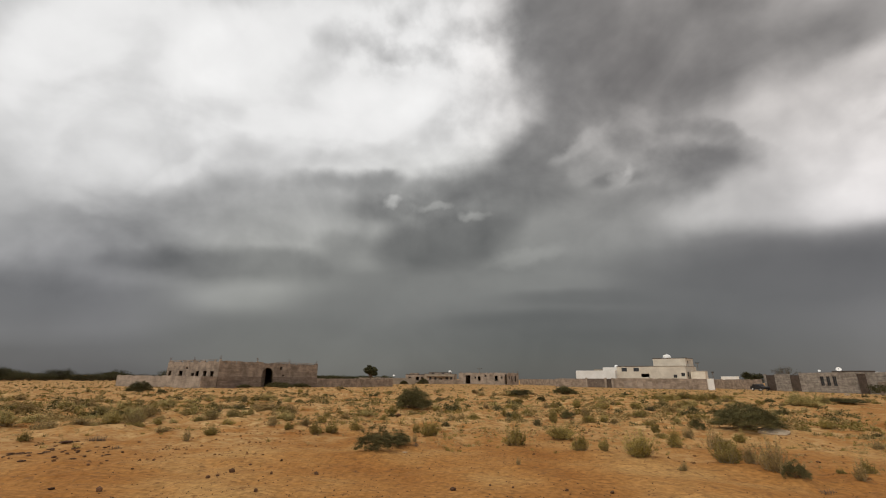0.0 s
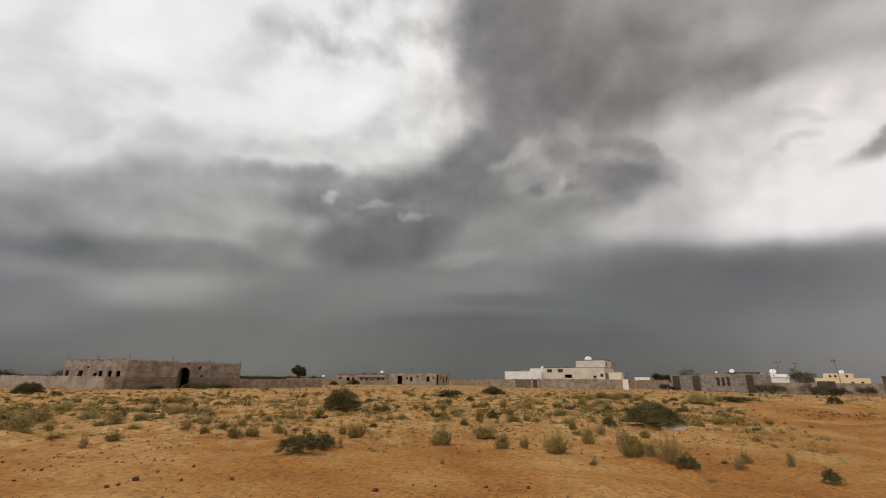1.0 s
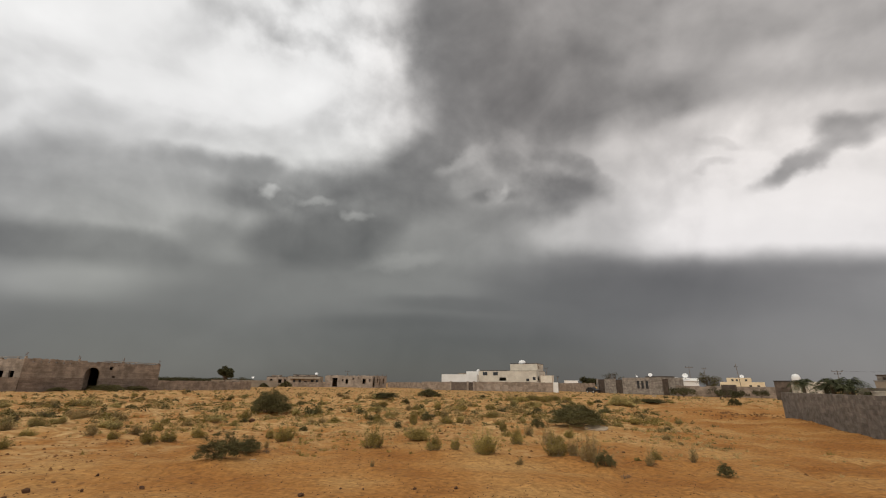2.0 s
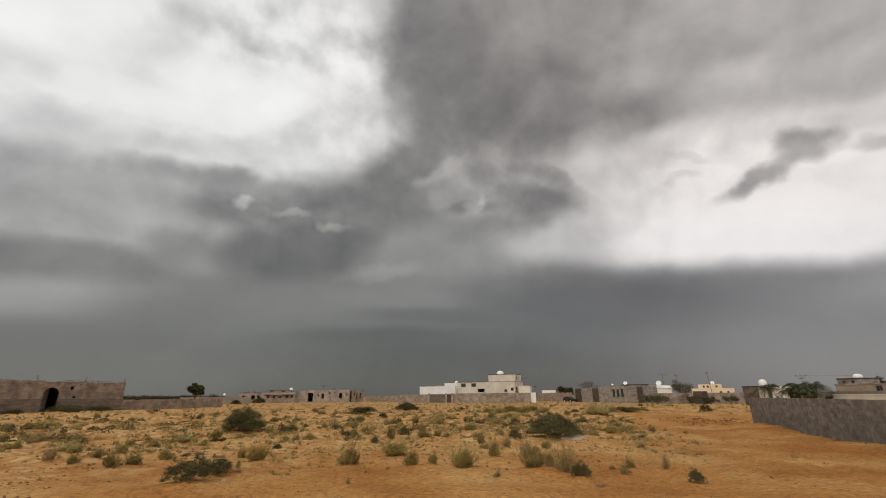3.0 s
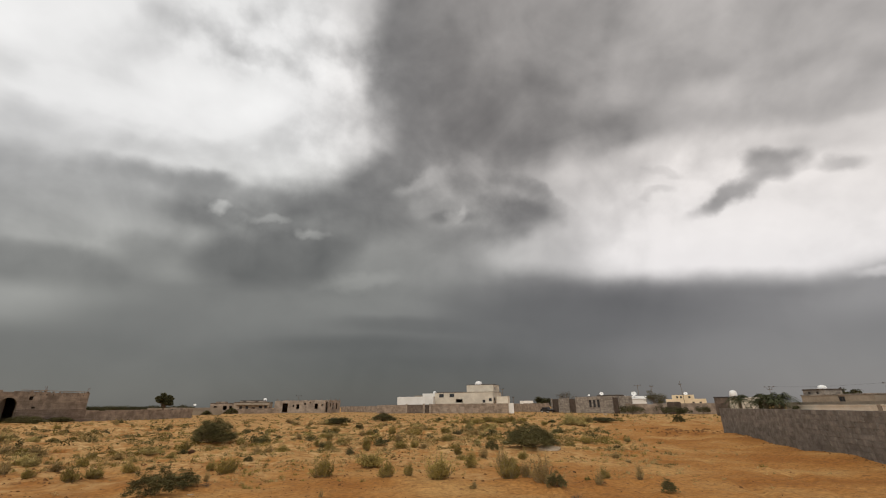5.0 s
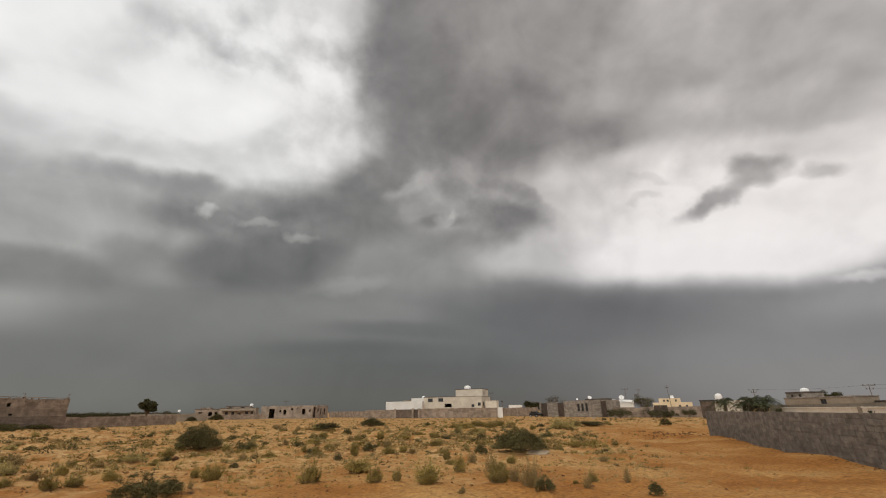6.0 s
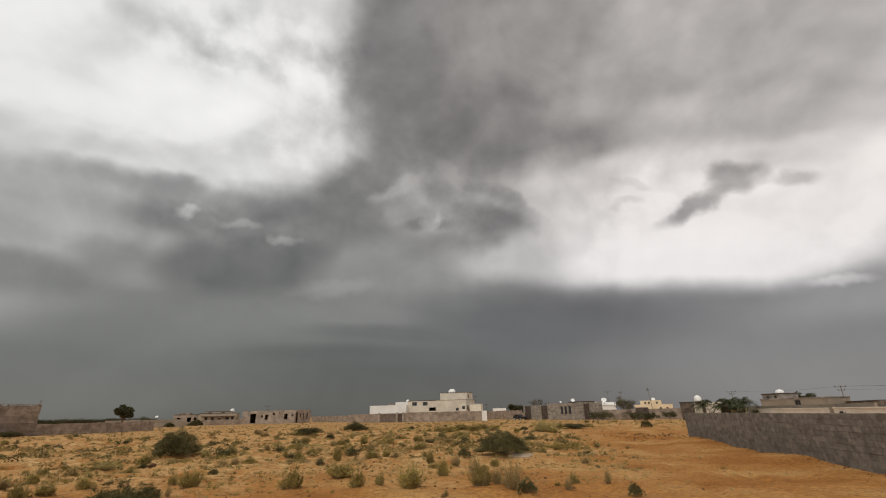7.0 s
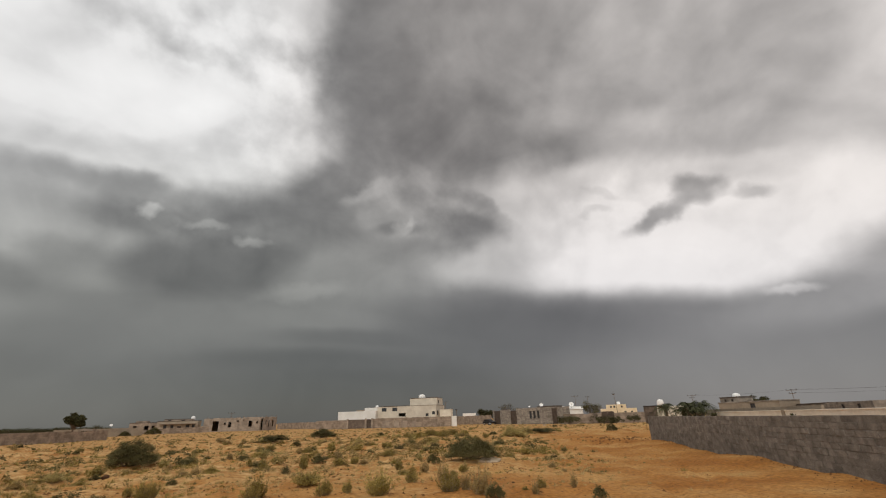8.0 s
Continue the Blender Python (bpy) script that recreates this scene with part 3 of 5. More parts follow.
GREEN_FAR = [(3.4, 21.3, .57, .55), (4.5, 24.5, .54, .44), (5.0, 20.7, .45, .85), (7.4, 30.6, .57, .47), (8.4, 28.7, .92, .67), (6.4, 20.1, .78, .41), (7.0, 20.0, .44, .36), (10.2, 29.5, 1.02, .53),
             (12.4, 29.4, .87, .53), (3.2, 24.0, .41, .43), (-17.2, 23.3, 1.2, .6), (-14.4, 22.3, .93, .57), (-12.2, 22.2, .93, .57), (-10.9, 21.8, .8, .56), (-9.4, 20.6, .8, .47), (-9.6, 22.9, .51, .41),
             (-3.6, 22.1, .76, .37), (-20.8, 25.1, .92, .52), (26.0, 33.7, 1.66, .96), (26.8, 33.2, 1.47, .94), (19.2, 19.8, .45, .33), (33.4, 43.2, 1.3, .82), (29.5, 35.9, 1.32, .81)]
DRY = [(-9.5, 15.7, .76, .24), (-6.6, 18.1, .53, .51), (-5.3, 17.6, .64, .36), (-7.7, 14.1, .31, .43), (5.3, 10.4, .29, .21), (7.7, 13.3, .54, .57), (7.2, 10.3, .76, .77), (7.1, 10.8, .51, .54),
       (8.4, 9.6, .29, .4), (-.8, 14.0, .2, .36), (8.1, 15.4, .48, .47), (2.6, 27.9, .55, .43), (-21.1, 23.4, 1.15, .54), (1.7, 10.6, .13, .18), (-1.0, 31.5, .85, .57), (9.9, 9.7, .28, .49)]
DENSE = [(-1.9, 28.6, 1.83, 1.33), (12.0, 18.2, 2.0, 1.02), (-1.3, 13.3, .8, .42), (-1.75, 12.2, .78, .64), (7.2, 9.7, .41, .36), (10.2, 18.6, .54, .47), (-34.6, 51.7, 2.19, 1.22), (38.5, 43.6, 2.69, .45),
         (8.1, 48.0, 2.38, .62), (16.2, 60.4, 2.55, 1.1), (43.0, 36.9, 1.03, .95), (9.2, 8.2, .33, .29), (-29.3, 80.7, 4.0, .95), (-26.5, 84.6, 3.0, .7), (-32.8, 74.8, 2.0, .5), (-7.2, 164.8, 3.6, 2.0), (-13.2, 152, 2.2, 1.3)]
BELT = [(21.9, 46.3, 1.72, .84), (22.8, 45.4, 1.68, .88), (24.4, 45.8, 1.81, .95), (25.3, 44.9, 1.66, .93), (27.7, 46.5, 1.61, .85), (29.9, 48.2, 1.55, .75)]
for plan in (GREEN, GREEN_FAR, DRY, DENSE, BELT):
    HUMPS += [(x, y, max(w * 0.75, 0.25), min(0.05 + 0.06 * w, 0.14)) for x, y, w, h in plan]
HUMPS += [(28.0, 25.8, 1.3, 0.28), (30.6, 27.0, 1.0, 0.24), (26.4, 27.2, 1.1, 0.2), (31.5, 24.6, 1.0, 0.2), (24.0, 28.8, 1.3, 0.16)]
# sand drifted along the foot of the block wall
WALL_END, WALL_DIR = Vector((29.5, 21.8)), Vector((-13.4, -16.7)).normalized()
WALL_SIDE = Vector((WALL_DIR.y, -WALL_DIR.x))          # towards the field
for k in range(16):
    p = WALL_END + WALL_DIR * (0.8 + 2.1 * k) + WALL_SIDE * 0.5
    HUMPS.append((p.x, p.y, 1.3, 0.04 + 0.2 * ((k * 7) % 5) / 5))

rings = np.concatenate([[0.0], np.linspace(0.3, 5.4, 24), 5.5 * 1.0125 ** np.arange(0, 300), 5.5 * 1.0125 ** 300 * 1.09 ** np.arange(0, 43)])
angles = np.radians(np.concatenate([np.arange(-62, 90, 0.33), np.arange(90, 298, 4.0)]))
RR, AA = np.meshgrid(rings, angles, indexing="ij")
GX, GY = RR * np.sin(AA), RR * np.cos(AA)
GZ = ground_z(GX, GY)
nr, na = RR.shape
idx = np.arange(nr * na).reshape(nr, na)
nxt = np.roll(idx, -1, axis=1)
quads = np.stack([idx[:-1], nxt[:-1], nxt[1:], idx[1:]], axis=-1)[1:].reshape(-1, 4)
fan = np.stack([idx[1], nxt[1]], axis=-1)
me = bpy.data.meshes.new("ground")
me.from_pydata(np.stack([GX, GY, GZ], axis=-1).reshape(-1, 3).tolist(), [], quads.tolist() + [[int(idx[0, 0]), int(b), int(a)] for a, b in fan])
me.materials.append(M_SAND)
me.shade_smooth()
tagged(new("ground", me), "orange desert sand with low humps and scattered gravel", "ground", kind="structure")


# ---- block wall beside the track ----
def block_wall():
    angle = math.degrees(math.atan2(WALL_DIR.y, WALL_DIR.x))
    root = thing("wall_block", pose(WALL_END.x, WALL_END.y, 0, 0, 0, angle), "bare grey concrete block wall half buried in drifted sand", "wall", kind="structure")
    n, course, pitch = 84, 0.188, 0.42
    bm = boxed(0.012, n * pitch - 0.012, 0.014, 0.186, -0.4, 9 * course - 0.012)
    part("core", bm, M_MORTAR, root, "recessed grey mortar joints")
    rnd = random.Random(5)
    shapes = []
    for k in range(6):
        bm = boxed(0, 0.411, 0, 0.2, 0, 0.179, bevel=0.008)
        for v in bm.verts:
            v.co += Vector((rnd.uniform(-1, 1), rnd.uniform(-1, 1), rnd.uniform(-1, 1))) * 0.005
        shapes.append(mesh_of("block", bm, M_BLOCK))
    half = mesh_of("half_block", boxed(0, 0.2, 0, 0.2, 0, 0.179, bevel=0.008), M_BLOCK)
    rest = bmesh.new()
    count = 0
    for row in range(-1, 9):
        for k in range(n):
            x = k * pitch + (pitch / 2 if row % 2 else 0)
            if row == 8 and x < 0.9 or x > n * pitch - 0.3:
                continue
            z, y = row * course + rnd.uniform(-0.004, 0.004), rnd.uniform(-0.009, 0.009)
            if row >= 3 and 2 < k < 62 or (row >= 0 and 30 < k < 42):
                if count < 300 and (row >= 4 and k < 58 and k > 2 or row == 3 and 20 < k < 58):
                    part("block", shapes[rnd.randrange(6)], M_BLOCK, root, at=pose(x, y, z, 0, 0, rnd.uniform(-0.5, 0.5)))
                    count += 1
                    continue
            box(rest, x, x + 0.411, y, y + 0.2, z, z + 0.179)
        if row % 2 and row >= 0 and row < 8:
            part("half_block", half, M_BLOCK, root, at=pose(0.0, 0, row * course))
    ob = part("block_rest", rest, M_BLOCK, root)
    tagged(ob, kind="stuff")


block_wall()


# ---- houses ----
def window_part(parent, name, x0, x1, z0, z1, depth=0.1):
    win = part(name, boxed(x0 + 0.05, x1 - 0.05, depth, depth + 0.02, z0 + 0.05, z1 - 0.05), M_GLASS, parent, "dark window pane")
    bm = bmesh.new()
    for a, b, c, d in ((x0, x1, z0, z0 + 0.06), (x0, x1, z1 - 0.06, z1), (x0, x0 + 0.06, z0 + 0.06, z1 - 0.06), (x1 - 0.06, x1, z0 + 0.06, z1 - 0.06), ((x0 + x1) / 2 - 0.03, (x0 + x1) / 2 + 0.03, z0 + 0.06, z1 - 0.06)):
        box(bm, a, b, depth - 0.03, depth + 0.04, c, d)
    part("window_frame", bm, M_BROWN, win, "brown window frame")
    return win


def faces_of(w, d):
    return {"front": (pose(0, 0, 0), w), "right": (pose(w, 0, 0, 0, 0, 90), d), "back": (pose(w, d, 0, 0, 0, 180), w), "left": (pose(0, d, 0, 0, 0, -90), d)}


def house(root, x, y, w, d, h, mat, holes=None, panes=None, doors=None, parapet=0.4, z=0.0, ragged=0.0, trim=None, seed=1):
    """Four walls with openings, a roof slab behind a parapet. holes, panes, doors: {face: [(x0, x1, z0, z1)]}, x seen from outside, left to right."""
    holes, panes, doors = holes or {}, panes or {}, doors or {}
    base = pose(x, y, z)
    for face, (m, length) in faces_of(w, d).items():
        cut = holes.get(face, []) + panes.get(face, []) + doors.get(face, [])
        inset = 0.0 if face in ("front", "back") else 0.2
        bm = holed_wall(length - 2 * inset, h, 0.2, [(a - inset, b - inset, c, e) for a, b, c, e in cut], base=-0.5 if z == 0 else 0.0, ragged=ragged, seed=seed)
        wall = part("wall", bm, mat, root, at=base @ m @ pose(inset, 0, 0))
        for q in panes.get(face, []):
            window_part(wall, "window", q[0] - inset, q[1] - inset, q[2], q[3])
        for q in doors.get(face, []):
            leaf = part("door", boxed(q[0] - inset + 0.01, q[1] - inset - 0.01, 0.06, 0.11, q[2] + 0.01, q[3] - 0.01, bevel=0.01), M_BROWN, wall, "brown sheet metal door")
            for k in range(4):
                zz = q[2] + 0.15 + k * (q[3] - q[2] - 0.35) / 3
                part("door_rib", boxed(q[0] - inset + 0.08, q[1] - inset - 0.08, 0.035, 0.06, zz, zz + 0.06), M_BROWN, leaf)
    roof = part("roof", boxed(x + 0.2, x + w - 0.2, y + 0.2, y + d - 0.2, z + h - parapet - 0.2, z + h - parapet), M_ROOF, root, "flat screed roof behind the parapet")
    if trim:
        bm = bmesh.new()
        box(bm, x - 0.06, x + w + 0.06, y - 0.06, y + 0.25, z + h + 0.004, z + h + 0.14)
        box(bm, x - 0.06, x + w + 0.06, y + d - 0.25, y + d + 0.06, z + h + 0.004, z + h + 0.14)
        box(bm, x - 0.06, x + 0.25, y + 0.25, y + d - 0.25, z + h + 0.004, z + h + 0.14)
        box(bm, x + w - 0.25, x + w + 0.06, y + 0.25, y + d - 0.25, z + h + 0.004, z + h + 0.14)
        part("coping", bm, trim, root, "darker coping along the roof edge")
    return roof


def column_stub(root, x, y, z, seed=0):
    """A concrete column left standing above the wall with its steel bars."""
    col = part("column_stub", boxed(x - 0.12, x + 0.12, y - 0.12, y + 0.12, z - 0.5, z + 0.22, bevel=0.01), M_OLD_PALE, root)
    rnd = random.Random(seed)
    for a, b in ((-0.08, -0.08), (0.08, -0.08), (0.08, 0.08), (-0.08, 0.08)):
        part("rebar", tube(bmesh.new(), [(x + a, y + b, z + 0.1), (x + a + rnd.uniform(-.03, .03), y + b, z + 0.45), (x + a + rnd.uniform(-.12, .12), y + b + rnd.uniform(-.1, .1), z + 0.75)], [0.014] * 3, 5), M_RUST, col)


def arch_filler(w, spring, top, thick):
    """The two spandrels that turn a square opening's head into a round arch; opening spans 0..w."""
    bm = bmesh.new()
    n = 12
    pts = [(w / 2 - w / 2 * math.cos(math.pi * k / n), spring + (top - spring) * math.sin(math.pi * k / n)) for k in range(n + 1)]
    for (xa, za), (xb, zb) in zip(pts, pts[1:]):
        f0 = [bm.verts.new((x, y, z)) for y in (0, thick) for x, z in ((xa, za), (xb, zb), (xb, top + 0.02), (xa, top + 0.02))]
        bm.faces.new(f0[:4])
        bm.faces.new(f0[4:][::-1])
        bm.faces.new((f0[0], f0[4], f0[5], f0[1]))
    return bm


# large unfinished compound
B1 = thing("compound_house", pose(-36.2, 72.2, 0, 0, 0, 57.45), "unfinished brown block house with a tall arched doorway", "house")
left_windows = [(.6, 1.6, 1.3, 2.8), (4.1, 5.4, 1.3, 2.8), (8.2, 9.1, 1.9, 2.45), (9.5, 10.5, 1.3, 2.75), (11.8, 12.8, 1.3, 2.75), (13.9, 14.9, 1.3, 2.75), (6.2, 6.8, 3.15, 3.45)]
holes_front = [(8.1, 10.3, 0, 3.5), (11.7, 12.25, 3.2, 3.75), (12.3, 12.8, 2.05, 2.3), (15.8, 16.3, 1.2, 1.7)] + [(1.0 + k * 0.95, 1.2 + k * 0.95, 3.86, 4.04) for k in range(7)] + [(12.9 + k * 0.95, 13.1 + k * 0.95, 3.86, 4.04) for k in range(8)]
house(B1, 0, 0, 20.6, 16.2, 4.35, M_OLD, holes={"front": holes_front, "left": left_windows, "right": [(3, 4.2, 1, 2.6)]}, parapet=0.5, ragged=0.12, seed=3)
for a, b, k in ((-0.02, 8.06, 1), (10.34, 20.62, 2)):
    part("lower_wall", holed_wall(b - a, 1.92, 0.14, [], ragged=0.05, seed=70 + k), M_BLOCK_BROWN, B1, "darker rough block courses of the yard wall", at=pose(a, -0.145, 0))
part("arch", arch_filler(2.2, 2.5, 3.5, 0.2), M_OLD, B1, at=pose(8.1, 0.002, 0))
bm = bmesh.new()
box(bm, -0.05, 0.3, 1.0, 16.0, 4.48, 4.56)
box(bm, 10.5, 20.4, -0.05, 0.3, 4.48, 4.56)
part("coping", bm, M_OLD_PALE, B1, "pale cement run on top of the wall")
part("doorway_reveal", boxed(8.0, 10.4, 2.2, 2.4, -0.2, 3.6), M_OLD, B1)
for cx, cy, k in ((0.2, 0.2, 1), (0.2, 16.0, 2), (20.4, 0.2, 3), (7, 0.2, 4), (0.2, 8, 5), (13.8, 0.2, 6)):
    column_stub(B1, cx, cy, 4.4, k)


def yard_wall(name, x, y, angle, length, h, mat, label, thick=0.2, holes=(), ragged=0.0, piers=0.0, seed=2, cap=None):
    root = thing(name, pose(x, y, 0, 0, 0, angle), label, "wall", kind="structure")
    part("panel", holed_wall(length, h, thick, list(holes), ragged=ragged, seed=seed), mat, root)
    if piers:
        k = 0.0
        while k <= length:
            part("pier", boxed(k - 0.17, k + 0.17, -0.07, -0.002, -0.4, h + 0.06, bevel=0.01), mat, root)
            k += piers
    if cap:
        part("coping", boxed(-0.05, length + 0.05, -0.05, thick + 0.05, h + 0.004, h + 0.1, bevel=0.01), cap, root)
    return root


c1 = pose(-36.2, 72.2, 0, 0, 0, 57.45)
at = c1 @ Vector((-2.6, 0, 0))
yard_wall("wall_compound_east", at.x, at.y, 57.45, 2.58, 1.9, M_OLD, "weathered brown block yard wall", ragged=0.06)
at = c1 @ Vector((20.62, 0, 0))
yard_wall("wall_compound_far", at.x, at.y, 57.45, 24, 1.75, M_OLD, "long low brown block yard wall", ragged=0.1, seed=8)
at = c1 @ Vector((-2.6, 29, 0))
yard_wall("wall_compound_west", at.x, at.y, -32.55, 28.8, 1.95, M_OLD_PALE, "pale brown block yard wall with uneven top", ragged=0.07, seed=5)

# unfinished single-storey house with many openings
B2 = thing("unfinished_house", pose(6.6, 189.9, 0, 0, 0, -44.2), "unfinished flat-roofed pale block house with empty window openings", "house")
house(B2, 0, 0, 23.7, 9.6, 4.45, M_OLD_PALE, holes={
    "front": [(3.9, 6.5, 0.2, 3.5), (8.7, 9.6, 2.2, 3.0), (10.6, 11.9, 1.4, 3.1), (14.0, 14.9, 2.9, 3.6), (19.0, 20.5, 1.4, 3.3), (22.1, 22.8, 2.3, 3.1), (16.6, 17.2, 3.4, 3.8)],
    "right": [(0.6, 1.7, 0.2, 4.2), (3.0, 3.6, 2.0, 3.4), (4.7, 5.4, 1.2, 3.4), (6.9, 7.7, 1.2, 3.4)]}, ragged=0.16, seed=11)
for k in range(5):
    column_stub(B2, 1 + k * 5.2, 0.2, 4.4, 20 + k)
for cy in (3.4, 6.6, 9.4):
    column_stub(B2, 23.5, cy, 4.4, 31)

# beige house further back
B3 = thing("beige_house", pose(-16.2, 195, 0, 0, 0, -8), "low beige house with a darker flat roof edge", "house")
house(B3, 0, 0, 8.5, 9, 3.6, M_OLD_PALE, holes={"front": [(1.2, 2.4, 1.2, 2.7), (4.6, 5.9, 1.2, 2.7), (6.8, 7.7, 1.2, 2.7)]}, trim=M_BROWN)
house(B3, 8.52, -1, 12.8, 10, 3.9, M_BEIGE, panes={"front": [(2.0, 3.0, 1.4, 2.7), (4.2, 5.2, 1.4, 2.7), (9.0, 10.2, 1.4, 2.7), (11.0, 11.9, 1.4, 2.7)]}, doors={"front": [(6.4, 7.6, 0, 2.3)]}, trim=M_BROWN)
house(B3, 1.2, 2.5, 3.6, 4, 1.0, M_OLD, z=3.3)
house(B3, 10.0, 2.0, 9.2, 5, 0.95, M_OLD_PALE, z=3.6, parapet=0.15, panes={"front": [(1.2, 2.1, .25, .75), (5.6, 6.6, .25, .75)]}, trim=M_BROWN)
part("canopy", boxed(9.4, 20.6, -2.2, -1.02, 2.95, 3.12, bevel=0.02), M_OLD_PALE, B3, "thin concrete canopy over the front")
yard_wall("wall_beige", -8, 180, -6, 16, 1.7, M_OLD, "brown block wall before the beige house", ragged=0.08, seed=21)
yard_wall("wall_pale", -28, 150, 12, 19, 2.1, M_TAN, "low pale rendered garden wall", seed=22)
HUT = thing("hut", pose(-18.0, 117, 0, 0, 0, -8), "small roofless block hut beside a tree", "hut")
house(HUT, 0, 0, 2.4, 2.2, 2.1, M_OLD_PALE, holes={"front": [(.7, 1.3, 0, 1.7)]}, ragged=0.1)

# white villa compound
A5 = -44.1
V = pose(42.4, 134.5, 0, 0, 0, A5)


def in_villa(x, y):
    return V @ pose(x, y, 0)


yard_wall("wall_villa_west", *in_villa(-10.0, 0.3).translation.xy, A5, 10.1, 2.45, M_OLD, "brown block yard wall beside the villa gate", ragged=0.05, seed=61)
root = thing("wall_villa", V, "grey block wall with pale cement patches before the villa", "wall", kind="structure")
part("panel", holed_wall(23.6, 2.65, 0.2, [], ragged=0.05, seed=9), M_OLD, root, at=pose(8.6, 0, 0))
for k, w_ in ((11.6, 2.2), (15.2, 1.5), (17.4, 1.7), (20.6, 1.1)):
    part("cement_patch", boxed(k, k + w_, -0.02, -0.004, 0.1, 1.6 + 0.2 * (k % 2), bevel=0.005), M_OLD_PALE, root, "pale cement patch")
for k in (0.4, 6.3, 8.3):
    part("gate_post", boxed(k - 0.28, k + 0.28, -0.12, 0.3, -0.4, 2.75, bevel=0.02), M_OLD_PALE, root, "pale rendered gate post")
villa_gate = thing("gate", V, "brown sheet metal double gate in the wall", "gate")
for a, b in ((0.7, 3.34), (3.36, 6.0), (6.6, 8.0)):
    leaf = part("leaf", boxed(a, b, 0.05, 0.1, 0.05, 2.5, bevel=0.01), M_BROWN if a > 6 else M_DULL, villa_gate)
    for zz in (0.2, 1.25, 2.3):
        part("rib", boxed(a + 0.05, b - 0.05, 0.02, 0.05, zz, zz + 0.07), M_DULL, leaf)
villa = thing("villa", V, "cream two-storey flat-roofed villa with brown windows", "house")
house(villa, -5.4, 5.0, 12.6, 9, 4.9, M_WHITE, trim=None)
house(villa, -0.7, 8.0, 3.1, 3, 0.4, M_TAN, z=4.9)
house(villa, 2.6, 7.0, 4.5, 4, 0.95, M_WHITE, z=4.9)
house(villa, 7.2, 6.4, 9.8, 10, 5.95, M_CREAM, panes={"front": [(1.4, 3.0, 4.6, 5.65), (4.9, 6.5, 4.6, 5.65)]}, holes={"front": [(7.0, 9.2, 2.6, 4.0)]}, trim=M_BROWN)
house(villa, 17.02, 5.6, 9.2, 10, 5.9, M_CREAM, panes={"front": [(6.0, 6.9, 2.9, 3.7), (8.0, 8.9, 3.3, 4.2)], "right": [(1.5, 2.6, 3.2, 4.4), (5, 6, 3.2, 4.4)]}, trim=M_TAN)
house(villa, 16.6, 10.0, 8.7, 7.0, 2.25, M_CREAM, z=5.95, panes={"right": [(1.6, 2.5, 0.6, 1.6)]}, trim=M_BROWN)
house(villa, 27.0, 7.0, 3.4, 2.5, 4.55, M_PALE, trim=M_CREAM)
part("balcony", boxed(14.0, 16.6, 5.7, 6.38, 2.4, 3.0, bevel=0.02), M_CREAM, villa, "small projecting balcony")
root = yard_wall("wall_villa_side", in_villa(32.25, 0.4).translation.x, in_villa(32.25, 0.4).translation.y, A5, 1.4, 2.7, M_WHITE, "short white rendered wall end")
yard_wall("wall_far_west", 33.6, 197.2, -76, 45, 2.25, M_OLD, "long distant brown block wall", ragged=0.1, seed=31)
yard_wall("wall_far_east", 84.0, 142, -86, 21, 2.7, M_OLD, "brown block wall beyond the villa", ragged=0.1, seed=32)

# grey block house facing the track
B4T = pose(80.5, 116.0, 0, 0, 0, -88)
B4 = thing("block_house", B4T, "single-storey grey block house with three tall narrow windows", "house")
house(B4, 13.7, 0, 13.6, 5, 4.1, M_GREY, panes={"front": [(5.3, 6.2, 1.4, 3.3), (6.8, 7.7, 1.4, 3.3), (8.3, 9.2, 1.4, 3.3)]}, trim=None, seed=4)
house(B4, 29.2, 0.4, 3.2, 0.9, 4.0, M_GREY, seed=6)
house(B4, 20.6, 1.5, 6.4, 3, 0.3, M_BROWN, z=4.1, parapet=0.1)
root = thing("wall_block_house", B4T, "grey block yard wall with metal gates", "wall", kind="structure")
part("panel", holed_wall(4.6, 3.85, 0.2, [], ragged=0.05, seed=14), M_GREY, root, at=pose(6.3, 0.1, 0))
part("pier", boxed(2.9, 3.5, 0, 0.3, -0.4, 3.9, bevel=0.02), M_GREY, root)
part("lintel", boxed(27.32, 29.18, 0.02, 0.22, 3.75, 4.05, bevel=0.01), M_GREY, root)


def metal_gate(m, w, h, label):
    g = thing("gate", m, label, "gate", group="yard gates")
    for a, b in ((0, w / 2 - 0.01), (w / 2 + 0.01, w)):
        leaf = part("leaf", boxed(a, b, 0.05, 0.1, 0.05, h, bevel=0.01), M_BROWN, g)
        for k in range(4):
            zz = 0.15 + k * (h - 0.4) / 3
            part("rib", boxed(a + 0.04, b - 0.04, 0.02, 0.05, zz, zz + 0.07), M_BROWN, leaf)


metal_gate(B4T @ pose(3.52, 0.1, 0), 2.7, 3.7, "closed dark brown metal yard gate")
metal_gate(B4T @ pose(10.95, 0.1, 0), 2.6, 3.6, "closed dark brown metal yard gate")
metal_gate(pose(80.6, 71.8, 0, 0, 0, -49), 2.6, 2.5, "closed dark brown metal gate among thorny shrubs")
metal_gate(B4T @ pose(27.4, 0.1, 0), 1.7, 3.7, "tall dark brown metal gate between grey walls")

